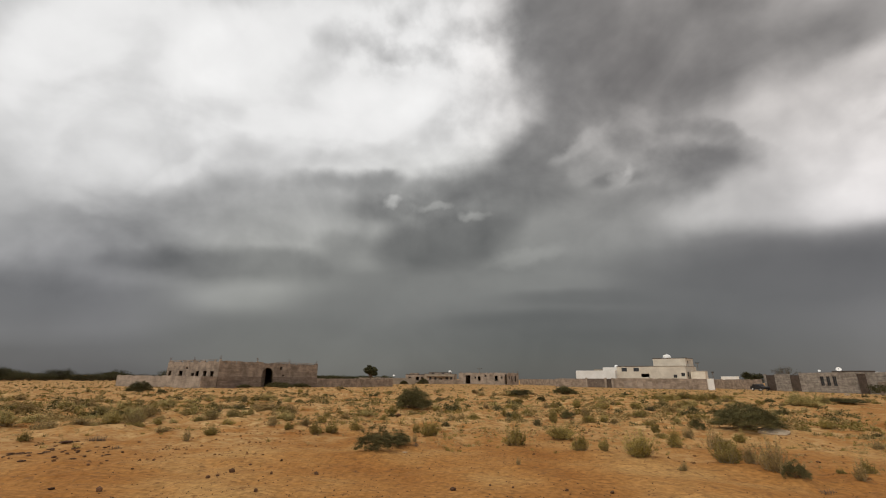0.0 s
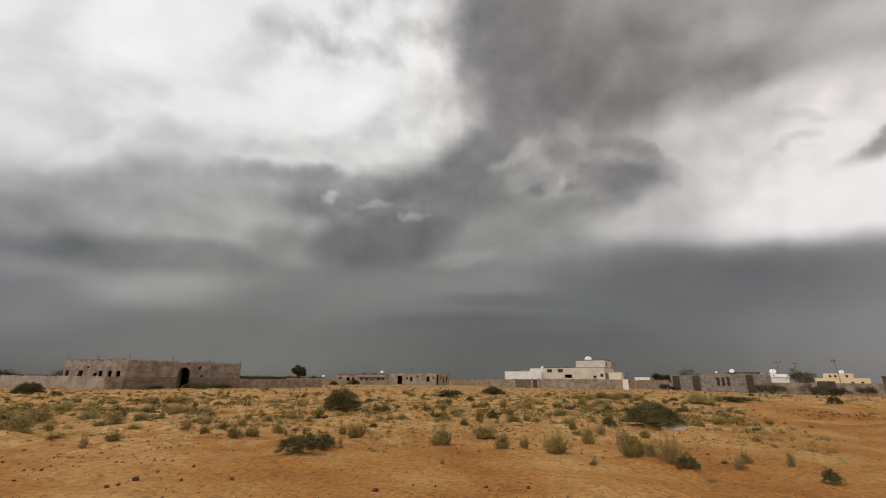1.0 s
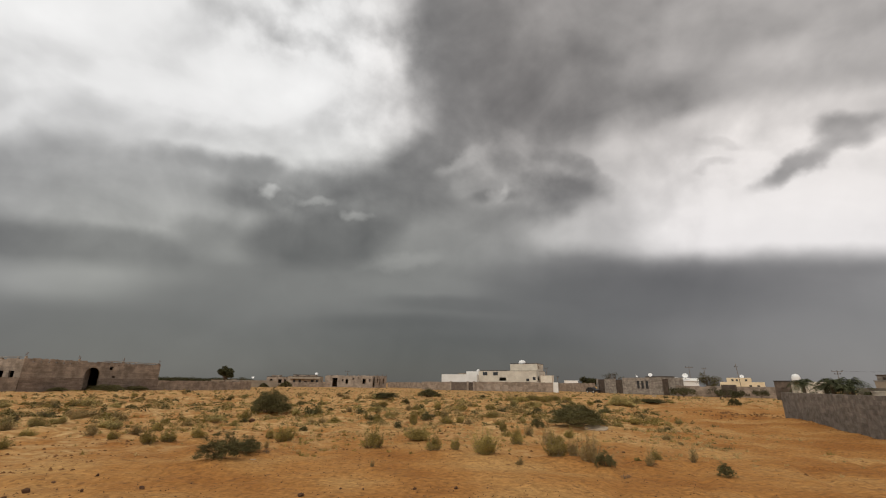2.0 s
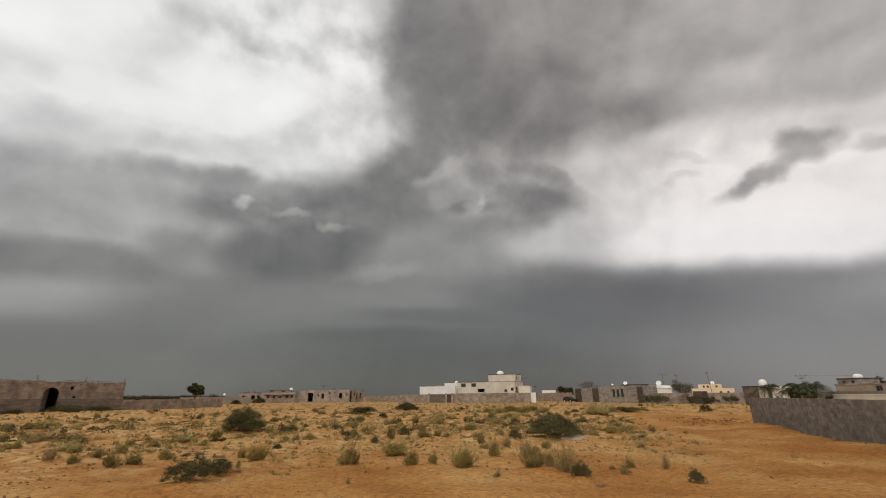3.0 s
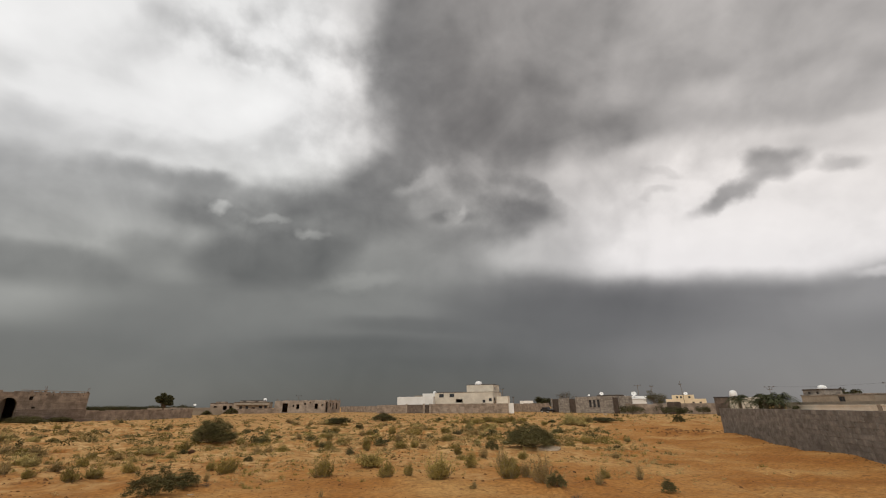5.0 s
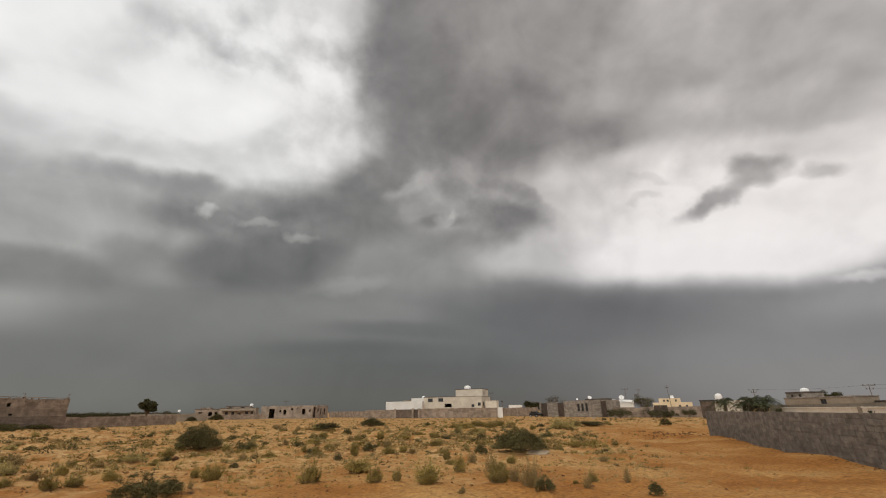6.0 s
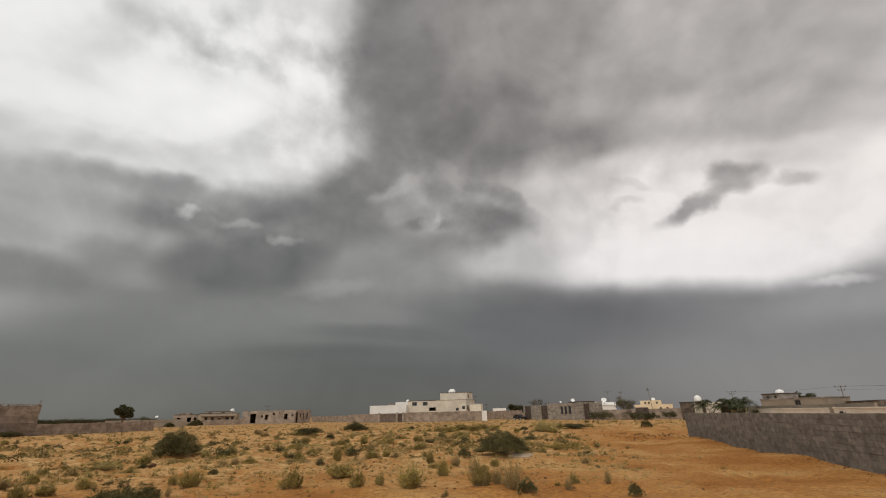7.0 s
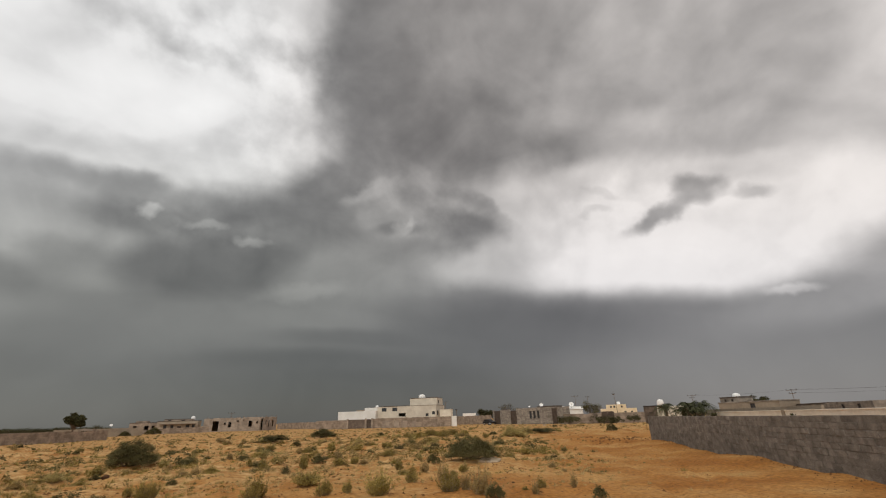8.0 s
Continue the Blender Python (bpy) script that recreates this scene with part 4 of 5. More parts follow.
# white hall, yellow house, shack and the houses behind the near wall
WH = thing("white_hall", pose(93.0, 99.0, 0, 0, 0, -45), "low white building with a pale roof", "house")
house(WH, 0, 0, 7.2, 6, 3.5, M_WHITE, doors={"front": [(3, 4, 0, 2.1)]})
bm = bmesh.new()
v = [bm.verts.new(q) for q in ((-.2, -.2, 3.52), (7.4, -.2, 3.52), (7.4, 6.2, 3.52), (-.2, 6.2, 3.52), (-.2, 3, 4.5), (7.4, 3, 4.2))]
for q in ((0, 1, 5, 4), (2, 3, 4, 5), (0, 4, 3), (1, 2, 5), (3, 2, 1, 0)):
    bm.faces.new([v[k] for k in q])
part("pitched_roof", bm, M_WHITE, WH, "white sheet roof")
VAN = thing("white_hut", pose(121.5, 196.5, 0, 0, 0, -30), "small far white flat-roofed building", "house")
house(VAN, 0, 0, 6.5, 5, 4.3, M_WHITE)
YH = thing("yellow_house", pose(156.5, 140, 0, 0, 0, -52), "pale yellow stepped flat-roofed house", "house")
house(YH, 0, 0, 14.5, 9, 4.1, M_YELLOW, panes={"front": [(9.5, 10.3, 2, 3), (12, 12.8, 2, 3)]})
house(YH, 2.4, 0.6, 8.0, 7, 1.6, M_YELLOW, z=4.1, panes={"front": [(1.6, 2.3, .3, 1.1), (3.0, 3.7, .3, 1.1), (6.0, 6.7, .3, 1.1)]})
SH = thing("shack", pose(75.4, 58.2, 0, 0, 0, -68), "cream shed with a dark metal side and flat roof", "shed")
house(SH, 1.1, 0, 2.3, 5, 3.05, M_RUSTY, doors={"front": [(0.8, 1.7, 0, 2.1)]}, parapet=0.1, trim=M_DARK)
house(SH, 3.42, 0, 4.4, 5, 3.0, M_CREAM, parapet=0.1)
yard_wall("wall_thicket", 79.5, 82.5, -54, 27, 2.2, M_OLD, "brown block wall behind thorny shrubs", ragged=0.15, seed=62)

RW = thing("long_house", pose(73.1, 41.4, 0, 0, 0, -102), "grey-tan flat-roofed house with a small roof room", "house")
house(RW, 0, 0, 9.6, 4, 2.98, M_TAN, panes={"front": [(5.2, 6.0, 2.1, 2.8)]}, trim=M_GREY)
house(RW, 0.1, 0.4, 3.1, 3, 0.75, M_GREY, z=2.98, panes={"front": [(0.7, 1.1, 0.2, 0.55), (1.9, 2.3, 0.2, 0.55)]}, parapet=0.15, trim=M_BROWN)
yard_wall("wall_tan", 66.0, 39.5, -129.5, 27, 2.12, M_TAN, "tan rendered yard wall above a cream wall", seed=51)
root = yard_wall("wall_cream", 60.7, 34.9, -129.2, 15.5, 1.7, M_PALE, "cream painted yard wall", seed=52, cap=M_PALE)
at = pose(60.7, 34.9, 0, 0, 0, -129.2) @ Vector((16.2, 0, 0))
yard_wall("wall_cream_near", at.x, at.y, -129.2, 20, 1.7, M_PALE, "cream painted yard wall", seed=53, cap=M_PALE)
part("wall_pier", boxed(15.6, 16.15, -0.05, 0.25, -0.4, 1.85, bevel=0.02), M_TAN, root, "tan pier between the wall panels")
RH = thing("low_house", pose(74.5, 31.6, 0, 0, 0, -141.5), "low grey block house with brown windows", "house")
house(RH, 0, 0, 11.6, 5, 2.35, M_GREY, trim=M_BROWN)
house(RH, 11.62, -0.3, 11.5, 5, 2.42, M_GREY, panes={"front": [(4.2, 5.0, 1.7, 2.2), (8.0, 8.8, 1.7, 2.2)]}, ragged=0.05)


# ---- roof tanks, dishes, poles ----
def water_tank(x, y, z, r, h, m=None):
    t = thing("water_tank", pose(x, y, z), "white plastic water tank standing on a flat roof", "water tank", group="roof tanks")
    body = part("body", lathe(bmesh.new(), [(r * .96, 0.05), (r, 0.1), (r, h * .5), (r * .95, h * .68), (r * .8, h * .85), (r * .52, h * .96), (r * .2, h)], 24), M_TANK, t, smooth=True)
    part("lid", lathe(bmesh.new(), [(r * .2, h * .97), (r * .2, h * 1.02), (r * .17, h * 1.03)], 14), M_TANK, body)
    part("stand", boxed(-r * .9, r * .9, -r * .9, r * .9, -0.1, 0.05, bevel=0.01), M_ROOF, t)


def on_villa(x, y, z):
    p = in_villa(x, y).translation
    return p.x, p.y, z


water_tank(*on_villa(19.8, 12.5, 7.95), 1.1, 1.5)
water_tank(*on_villa(6.0, 9.0, 5.35), 0.55, 1.2)
water_tank(3.1, 196, 4.4, 0.7, 1.2)
water_tank(76.9, 54.2, 2.98, 0.6, 1.25)
p = RW.matrix_basis @ Vector((1.9, 1.8, 0))
water_tank(p.x, p.y, 3.65, 0.55, 0.75)


def satellite_dish(x, y, z, r, face):
    d = thing("satellite_dish", pose(x, y, z, 0, 0, face), "white satellite dish on a short mast", "satellite dish", group="dishes")
    part("mast", tube(bmesh.new(), [(0, 0, -0.1), (0, 0, 0.5)], [0.05, 0.05], 8), M_DARK, d)
    bm = bmesh.new()
    lathe(bm, [(0.02, 0.0), (r * .5, r * .07), (r * .85, r * .2), (r, r * .3), (r * .98, r * .32), (r * .83, r * .23), (r * .5, r * .1), (0.02, 0.03)], 20)
    part("reflector", bm, M_TANK, d, at=pose(0, -0.08, 0.75, 55, 0, 0), smooth=True)
    part("feed_arm", tube(bmesh.new(), [(0, -0.1, 0.4), (0, -r * 1.1, 0.75 + r * .5)], [0.02, 0.015], 6), M_DARK, d)


p = B4T @ Vector((22.9, 1.0, 0))
satellite_dish(p.x, p.y, 3.9, 0.5, -40)
p = B4T @ Vector((18.2, 1.0, 0))
satellite_dish(p.x, p.y, 3.7, 0.25, -40)
satellite_dish(-16.7, 152.5, 2.1, 0.36, 0)
satellite_dish(96.5, 96.5, 4.0, 0.7, -45)
p = YH.matrix_basis @ Vector((7.5, 3.0, 0))
satellite_dish(p.x, p.y, 5.4, 0.75, -45)


def utility_pole(x, y, h, arms, lean=0.0, turn=0.0):
    u = thing("utility_pole", pose(x, y, 0, 0, 0, turn), "thin wooden utility pole with crossarms and insulators", "utility pole", group="utility poles")
    part("pole", tube(bmesh.new(), [(0, 0, -0.4), (lean * .5, 0, h * .5), (lean, 0, h)], [0.09, 0.075, 0.055], 8), M_WOOD, u)
    for z, w in arms:
        arm = part("crossarm", boxed(lean - w / 2, lean + w / 2, -0.045, 0.045, z - 0.05, z + 0.05, bevel=0.01), M_WOOD, u)
        for k in (-1, 0, 1):
            part("insulator", lathe(bmesh.new(), [(0.07, 0), (0.11, 0.06), (0.06, 0.12), (0.09, 0.2), (0.03, 0.26)], 8), M_DARK, arm, at=pose(lean + k * w * 0.44, 0, z + 0.075))


utility_pole(138, 58.8, 6.6, [(6.4, 2.4), (5.6, 1.4)], turn=-65)
utility_pole(121, 119, 8.4, [(8.2, 2.2)], turn=-45)
utility_pole(124, 116, 8.0, [(7.8, 1.2)], turn=-45)
utility_pole(144, 90, 7.0, [(6.8, 2.6), (6.1, 1.4)], turn=-58)
utility_pole(122.8, 102.6, 8.8, [(7.9, 0.8)], lean=-0.6, turn=-50)
utility_pole(*[c for c in (B2.matrix_basis @ Vector((7.2, 5.0, 0))).xy], 6.3, [(6.2, 2.2)], turn=-3)
utility_pole(*in_villa(33.4, 1.6).translation.xy, 4.3, [(4.1, 0.5)], turn=-30)
utility_pole(*in_villa(27.6, 12).translation.xy, 7.0, [(6.8, 1.0)], turn=-30)


def parked_car(m):
    c = thing("car", m, "dark parked car beside a block wall", "car")
    bm = bmesh.new()
    side = [(-2.1, .35), (2.1, .35), (2.15, .75), (1.9, .95), (1.0, 1.02), (-1.9, 1.05), (-2.15, .8)]
    cabin = [(1.0, 1.0), (.35, 1.5), (-1.2, 1.52), (-1.8, 1.03)]
    for shape, half in ((side, .85), (cabin, .72)):
        a = [bm.verts.new((x, -half, z)) for x, z in shape]
        b = [bm.verts.new((x, half, z)) for x, z in shape]
        bm.faces.new(a)
        bm.faces.new(b[::-1])
        for k in range(len(shape)):
            bm.faces.new((a[k - 1], b[k - 1], b[k], a[k]))
    part("body", bm, M_CAR, c)
    for s in (-1, 1):
        part("side_window", boxed(-1.2, .5, s * .735 - .01, s * .735 + .01, 1.1, 1.42, bevel=0.004), M_GLASS, c)
    for x in (-1.3, 1.3):
        for s in (-1, 1):
            w = part("wheel", lathe(bmesh.new(), [(.25, -.1), (.33, -.08), (.33, .08), (.25, .1)], 18), M_RUBBER, c, at=pose(x, s * .8, .33, 90))
            part("rim", lathe(bmesh.new(), [(.18, -.11), (.19, .11)], 12), M_TANK, w)


def cable(a, b, sag):
    c = thing("cable", pose(*a), "thin dark overhead cable slung between poles", "cable", group="overhead cables")
    d = Vector(b) - Vector(a)
    pts = [d * (k / 12) - Vector((0, 0, sag * 4 * (k / 12) * (1 - k / 12))) for k in range(13)]
    part("wire", tube(bmesh.new(), pts, [0.014] * 13, 4), M_DARK, c)


utility_pole(152, 21, 6.6, [(6.4, 2.4)], turn=-80)
for dz, dx in ((6.6, 0.0), (6.6, -1.0), (5.8, 0.4)):
    cable((138 + dx, 58.8, dz), (152 + dx, 21, dz), 0.5)
cable((144, 90, 7.0), (138, 58.8, 6.6), 0.5)


parked_car(pose(77.7, 111.0, 0.0, 0, 0, -86))


# ---- trees ----
def leaf_cloud(rnd, centers, count, size, mat, name):
    verts, faces = [], []
    for _ in range(count):
        c, r = centers[rnd.randrange(len(centers))]
        d = Vector((rnd.gauss(0, 1), rnd.gauss(0, 1), rnd.gauss(0, 1))).normalized() * (r * rnd.random() ** 0.45)
        d.z *= 0.62
        p = Vector(c) + d
        q = Euler((rnd.uniform(-1.2, 1.2), rnd.uniform(-1.2, 1.2), rnd.uniform(0, math.tau))).to_matrix()
        s = size * rnd.uniform(0.6, 1.4)
        k = len(verts)
        verts += [p + q @ Vector(o) for o in ((-s, 0, 0), (0, -s * .45, 0), (s, 0, s * .15), (0, s * .45, 0))]
        faces.append((k, k + 1, k + 2, k + 3))
    return pydata(name, verts, faces, mat)


def tree(seed, h, spread, trunk_h, label, leaves=1400, size=0.16, mat=None, sparse=False, clumps=16, lean=0.0):
    rnd = random.Random(seed)
    t = thing("tree", pose(0, 0, 0), label, "tree")
    bm = bmesh.new()
    fork = Vector((lean, 0, trunk_h))
    tube(bm, [(0, 0, -0.4), (lean * .4, 0.03, trunk_h * .5), fork], [0.05 * h * .8, 0.04 * h * .8, 0.032 * h * .8], 8)
    centers = []
    for k in range(clumps):
        a = math.tau * k / clumps + rnd.uniform(-.3, .3)
        rr = spread / 2 * rnd.uniform(0.25, 0.9)
        tip = Vector((lean + rr * math.cos(a), rr * math.sin(a), trunk_h + (h - trunk_h) * rnd.uniform(0.3, 0.88) * (1 - 0.35 * (rr / spread * 2) ** 2)))
        mid = fork.lerp(tip, 0.5) + Vector((rnd.uniform(-.1, .1), rnd.uniform(-.1, .1), 0.08)) * h * .4
        tube(bm, [fork - Vector((0, 0, .1)), mid, tip], [0.02 * h * .7, 0.012 * h * .7, 0.004 * h], 5)
        for _ in range(5 if sparse else 2):
            e = tip + Vector((rnd.uniform(-1, 1), rnd.uniform(-1, 1), rnd.uniform(-.2, 1))) * spread * 0.16
            tube(bm, [mid.lerp(tip, rnd.uniform(.4, 1)), e], [0.007 * h * .6, 0.002 * h], 4)
        centers.append((tip, spread * rnd.uniform(0.13, 0.22)))
    part("trunk", bm, M_BARK, t)
    part("crown", leaf_cloud(rnd, centers, leaves, size, mat or M_LEAF_TREE, "crown"), None, t)
    return t


def put(ob, x, y, scale=1.0, turn=0.0, z=0.0):
    ob.scale = (scale,) * 3
    ob.matrix_basis = pose(x, y, z, 0, 0, turn) @ Matrix.Diagonal((scale, scale, scale, 1))
    return ob


put(tree(1, 5.3, 3.5, 2.0, "small round-crowned tree with a leaning trunk", 9000, 0.13, clumps=34, lean=0.3), -18.6, 113.6)
for x, y, w, h in ((-16.2, 114.5, 1.6, 1.9), (-14.6, 116, 1.8, 1.6)):
    put(tree(2, h, w * 1.6, 0.5, "low dark shrubby tree", 900, 0.12, clumps=12), x, y)
put(tree(3, 5.6, 7.5, 1.4, "dark wide-crowned tree behind a wall", 3200, 0.22, clumps=22), 101.7, 148.5)
put(tree(4, 6.3, 6.0, 2.4, "nearly bare thorn tree with a thin crown", 900, 0.1, sparse=True, clumps=20), 90.8, 119.3)
put(tree(5, 5.6, 5.2, 1.2, "pale green thorn tree with open branches", 2600, 0.1, mat=M_LEAF_DARK, sparse=True, clumps=26), 88.0, 81.4)
put(tree(6, 4.2, 8.0, 1.0, "dark shrubby tree by the white building", 2200, 0.18, clumps=20), 96.5, 104.0)
put(tree(12, 5.4, 4.0, 2.0, "dark tree behind a flat roof", 1600, 0.15, clumps=16), 100, 48.5)
far_tree = [tree(20 + k, 6.0, 13.0, 0.5, "dark flat-crowned acacia tree in a distant line", 8000, 0.15, clumps=34) for k in range(4)]
for k, ob in enumerate(far_tree):
    tagged(ob, group="far acacias")
    put(ob, -150 + 14 * k, 150 + 9 * k, 0.68)
rnd = random.Random(77)
# a belt of acacias along the western skyline, uneven in height
for k in range(44):
    deg = -50 + 0.42 * k + rnd.uniform(-.2, .2)
    az, r = radians(deg), rnd.uniform(190, 225)
    top = np.interp(deg, (-47, -44.6, -43.5, -41.5, -39.5, -38.2, -36.8, -35.5, -33), (5.9, 6.3, 4.3, 3.7, 3.6, 3.9, 5.0, 4.0, 3.8))
    s = float(top) / 8.2 * rnd.uniform(0.78, 1.06) * r / 205
    ob = copy_thing(far_tree[k % 4], pose(0, 0, 0))
    ob.matrix_basis = pose(r * math.sin(az), r * math.cos(az), -0.3, 0, 0, rnd.uniform(0, 360)) @ Matrix.Diagonal((s, s, s, 1))
for k in range(30):
    az = radians(-16.5 + 0.33 * k + rnd.uniform(-.1, .1))
    r = rnd.uniform(300, 360)
    s = rnd.uniform(0.5, 0.72)
    ob = copy_thing(far_tree[k % 4], pose(0, 0, 0))
    ob.matrix_basis = pose(r * math.sin(az), r * math.cos(az), -0.3, 0, 0, rnd.uniform(0, 360)) @ Matrix.Diagonal((s * 1.3, s * 1.3, s, 1))


def palm(x, y, h, fronds, length, seed, label):
    rnd = random.Random(seed)
    t = thing("palm", pose(x, y, 0), label, "palm", group="date palms")
    part("trunk", tube(bmesh.new(), [(0, 0, -0.4)] + [(0, 0, h * k / 6) for k in range(7)], [.22] + [.22 - .015 * (k % 2) for k in range(7)], 10), M_BARK, t)
    for k in range(fronds):
        a, up = math.tau * k / fronds + rnd.uniform(-.2, .2), rnd.uniform(0.1, 1.25)
        verts, faces = [], []
        n = 12
        spine = [Vector((math.cos(a) * length * s * math.cos(up) + 0.0, math.sin(a) * length * s * math.cos(up), h + length * (s * math.sin(up) - 0.75 * s * s))) for s in [j / n for j in range(n + 1)]]
        side = Vector((-math.sin(a), math.cos(a), 0))
        for j in range(1, n + 1):
            d = (spine[j] - spine[j - 1]).normalized()
            reach = length * 0.26 * (1 - abs(j / n - 0.45))
            for sgn in (-1, 1):
                for off in (0.0, 0.5):
                    base = spine[j - 1].lerp(spine[j], off)
                    tip = base + side * sgn * reach + d * reach * 0.7 - Vector((0, 0, reach * rnd.uniform(.1, .6)))
                    m = len(verts)
                    verts += [base - d * .025, base + d * .025, tip]
                    faces.append((m, m + 1, m + 2))
        for j in range(n):
            m = len(verts)
            wd = side * 0.02
            verts += [spine[j] - wd, spine[j] + wd, spine[j + 1] + wd, spine[j + 1] - wd]
            faces.append((m, m + 1, m + 2, m + 3))
        part("frond", pydata("frond", verts, faces, M_PALM), None, t)


for x, y, h, s in ((61.5, 42.6, 2.3, 2.1), (62.8, 40.8, 1.9, 1.9), (59.0, 37.6, 2.3, 2.1), (60.2, 36.4, 2.4, 2.2), (58.4, 36.0, 1.7, 1.9), (61.2, 38.9, 1.6, 1.8)):
    palm(x, y, h + 0.15, 28, s + 0.3, int(x * 10 + y), "young date palm with arching grey-green fronds")
for k, (x, y, w, h) in enumerate(((63.6, 43.0, 3.0, 1.5), (61.2, 38.4, 3.2, 1.6), (73.5, 62.0, 3, 1.4), (76, 66.5, 4, 1.7), (72, 73, 4.5, 1.8), (78, 79, 5, 2.2), (84, 76, 4, 2.0), (81, 84, 4.5, 2.0), (58.0, 34.0, 1.6, 1.9), (50, 21.0, 1.3, 2.0), (86, 68, 3.6, 1.7), (88.5, 63.5, 3.2, 1.5))):
    put(tree(40 + k, h, w, 0.25, "low dark thicket shrub beside the walls", 1000, 0.11, clumps=16), x, y)


# ---- shrubs of the plain ----
def shrub_mesh(seed, stems, leaves, leaf, upright, name, mat, stem_mat, flat=0.5):
    """A shrub of unit width and height: stems that fan out of one root, feathered with small narrow leaves."""
    rnd = random.Random(seed)
    bm = bmesh.new()
    verts, faces = [], []
    # a few bunches of uneven height, each fanning out of its own root
    bunches = [(0.0, 0.0, 0.3, 1.0)]
    for k in range(rnd.randrange(4, 7)):
        a, out = rnd.uniform(0, math.tau), rnd.uniform(0.12, 0.34)
        bunches.append((out * math.cos(a), out * math.sin(a), rnd.uniform(0.14, 0.26), rnd.uniform(0.45, 0.95)))
    for _ in range(stems):
        bx, by, wide, high = bunches[rnd.randrange(len(bunches))]
        a, out = rnd.uniform(0, math.tau), rnd.random() ** 0.6
        reach = wide * out * rnd.uniform(0.8, 1.35)
        root_ = Vector((bx * 0.7 + rnd.gauss(0, 0.035), by * 0.7 + rnd.gauss(0, 0.035), -0.03))
        tip = Vector((bx + reach * math.cos(a), by + reach * math.sin(a), max(high * (1 - flat * out ** 2) * rnd.uniform(0.4, 1.12), 0.1)))
        mid = root_.lerp(tip, 0.5) + Vector((0.08 * out * math.cos(a), 0.08 * out * math.sin(a), 0.04 if upright else -0.06))
        tube(bm, [root_, mid, tip], [0.009, 0.006, 0.002], 3)
        for k in range(leaves):
            s = 0.1 + 0.95 * rnd.random() ** 0.8
            p = root_.lerp(mid, s * 2) if s < 0.5 else mid.lerp(tip, s * 2 - 1)
            p = p + Vector((rnd.gauss(0, 1), rnd.gauss(0, 1), rnd.gauss(0, .8))) * 0.024
            d = ((tip - mid).normalized() * 0.7 + Vector((rnd.gauss(0, .6), rnd.gauss(0, .6), rnd.gauss(.15, .5)))).normalized()
            side = d.cross(Vector((rnd.gauss(0, 1), rnd.gauss(0, 1), rnd.gauss(0, 1)))).normalized()
            ln, wd = leaf * rnd.uniform(.6, 1.5), leaf * rnd.uniform(.09, .16)
            m = len(verts)
            verts += [p, p + d * ln * .5 + side * wd, p + d * ln, p + d * ln * .5 - side * wd]
            faces.append((m, m + 1, m + 2, m + 3))
    return pydata(name, verts, faces, mat), mesh_of("woody_base", bm, stem_mat)


def plant_all(plan, metas, name, label, group, stretch=1.0):
    rnd = random.Random(len(plan) * 13 + len(name))
    for x, y, w, h in plan:
        kinds = BIGS if metas is DENSES and w > 1.5 else metas
        crown, stems = kinds[rnd.randrange(len(kinds))]
        z = on_ground(x, y)
        t = thing(name, pose(x, y, z - 0.02, 0, 0, rnd.uniform(0, 360)) @ Matrix.Diagonal((w * 1.1, w * 1.1, h * 1.08, 1)), label, "shrub", group=group)
        part("foliage", crown, None, t)
        part("woody_base", stems, None, t)


GREENS = [shrub_mesh(100 + k, 120, 46, 0.06, True, "foliage", M_LEAF_GREEN, M_TWIG, 0.6) for k in range(6)]
PALES = [shrub_mesh(150 + k, 110, 38, 0.06, True, "foliage", M_LEAF_PALE, M_TWIG, 0.6) for k in range(4)]
DRIES = [shrub_mesh(200 + k, 90, 28, 0.06, True, "foliage", M_DRYLEAF, M_TWIG, 0.6) for k in range(4)]


def dome_bush(seed, clumps, leaves, leaf):
    """A dense bush of unit width and height: a low dome of leaf clumps on thin dark stems."""
    rnd = random.Random(seed)
    bm = bmesh.new()
    verts, faces = [], []
    heads = []
    for _ in range(clumps):
        a, out, up = rnd.uniform(0, math.tau), rnd.random() ** 0.5, rnd.random()
        wide = 0.5 * out * (1 + 0.16 * math.sin(3 * a + seed))
        top = (1 - out ** 2.4) ** 0.5 * (0.82 + 0.12 * math.sin(2 * a + seed * 2))
        heads.append((Vector((wide * math.cos(a), wide * math.sin(a), 0.03 + top * (0.06 + 0.86 * up ** 0.6))), rnd.uniform(0.05, 0.11)))
    for c, r in heads[:clumps // 4]:
        tube(bm, [(c.x * .15, c.y * .15, -0.03), (c.x * .55, c.y * .55, c.z * .45), c], [0.008, 0.005, 0.002], 3)
    for _ in range(leaves):
        c, r = heads[rnd.randrange(clumps)]
        p = c + Vector((rnd.gauss(0, 1), rnd.gauss(0, 1), rnd.gauss(0, .8))) * r * 0.6
        d = Vector((rnd.gauss(0, 1), rnd.gauss(0, 1), rnd.gauss(.4, .7))).normalized()
        side = d.cross(Vector((rnd.gauss(0, 1), rnd.gauss(0, 1), rnd.gauss(0, 1)))).normalized()
        ln, wd = leaf * rnd.uniform(.6, 1.5), leaf * rnd.uniform(.16, .3)
        m = len(verts)
        verts += [p, p + d * ln * .5 + side * wd, p + d * ln, p + d * ln * .5 - side * wd]
        faces.append((m, m + 1, m + 2, m + 3))
    return pydata("foliage", verts, faces, M_LEAF_DARK), mesh_of("woody_base", bm, M_BARK)


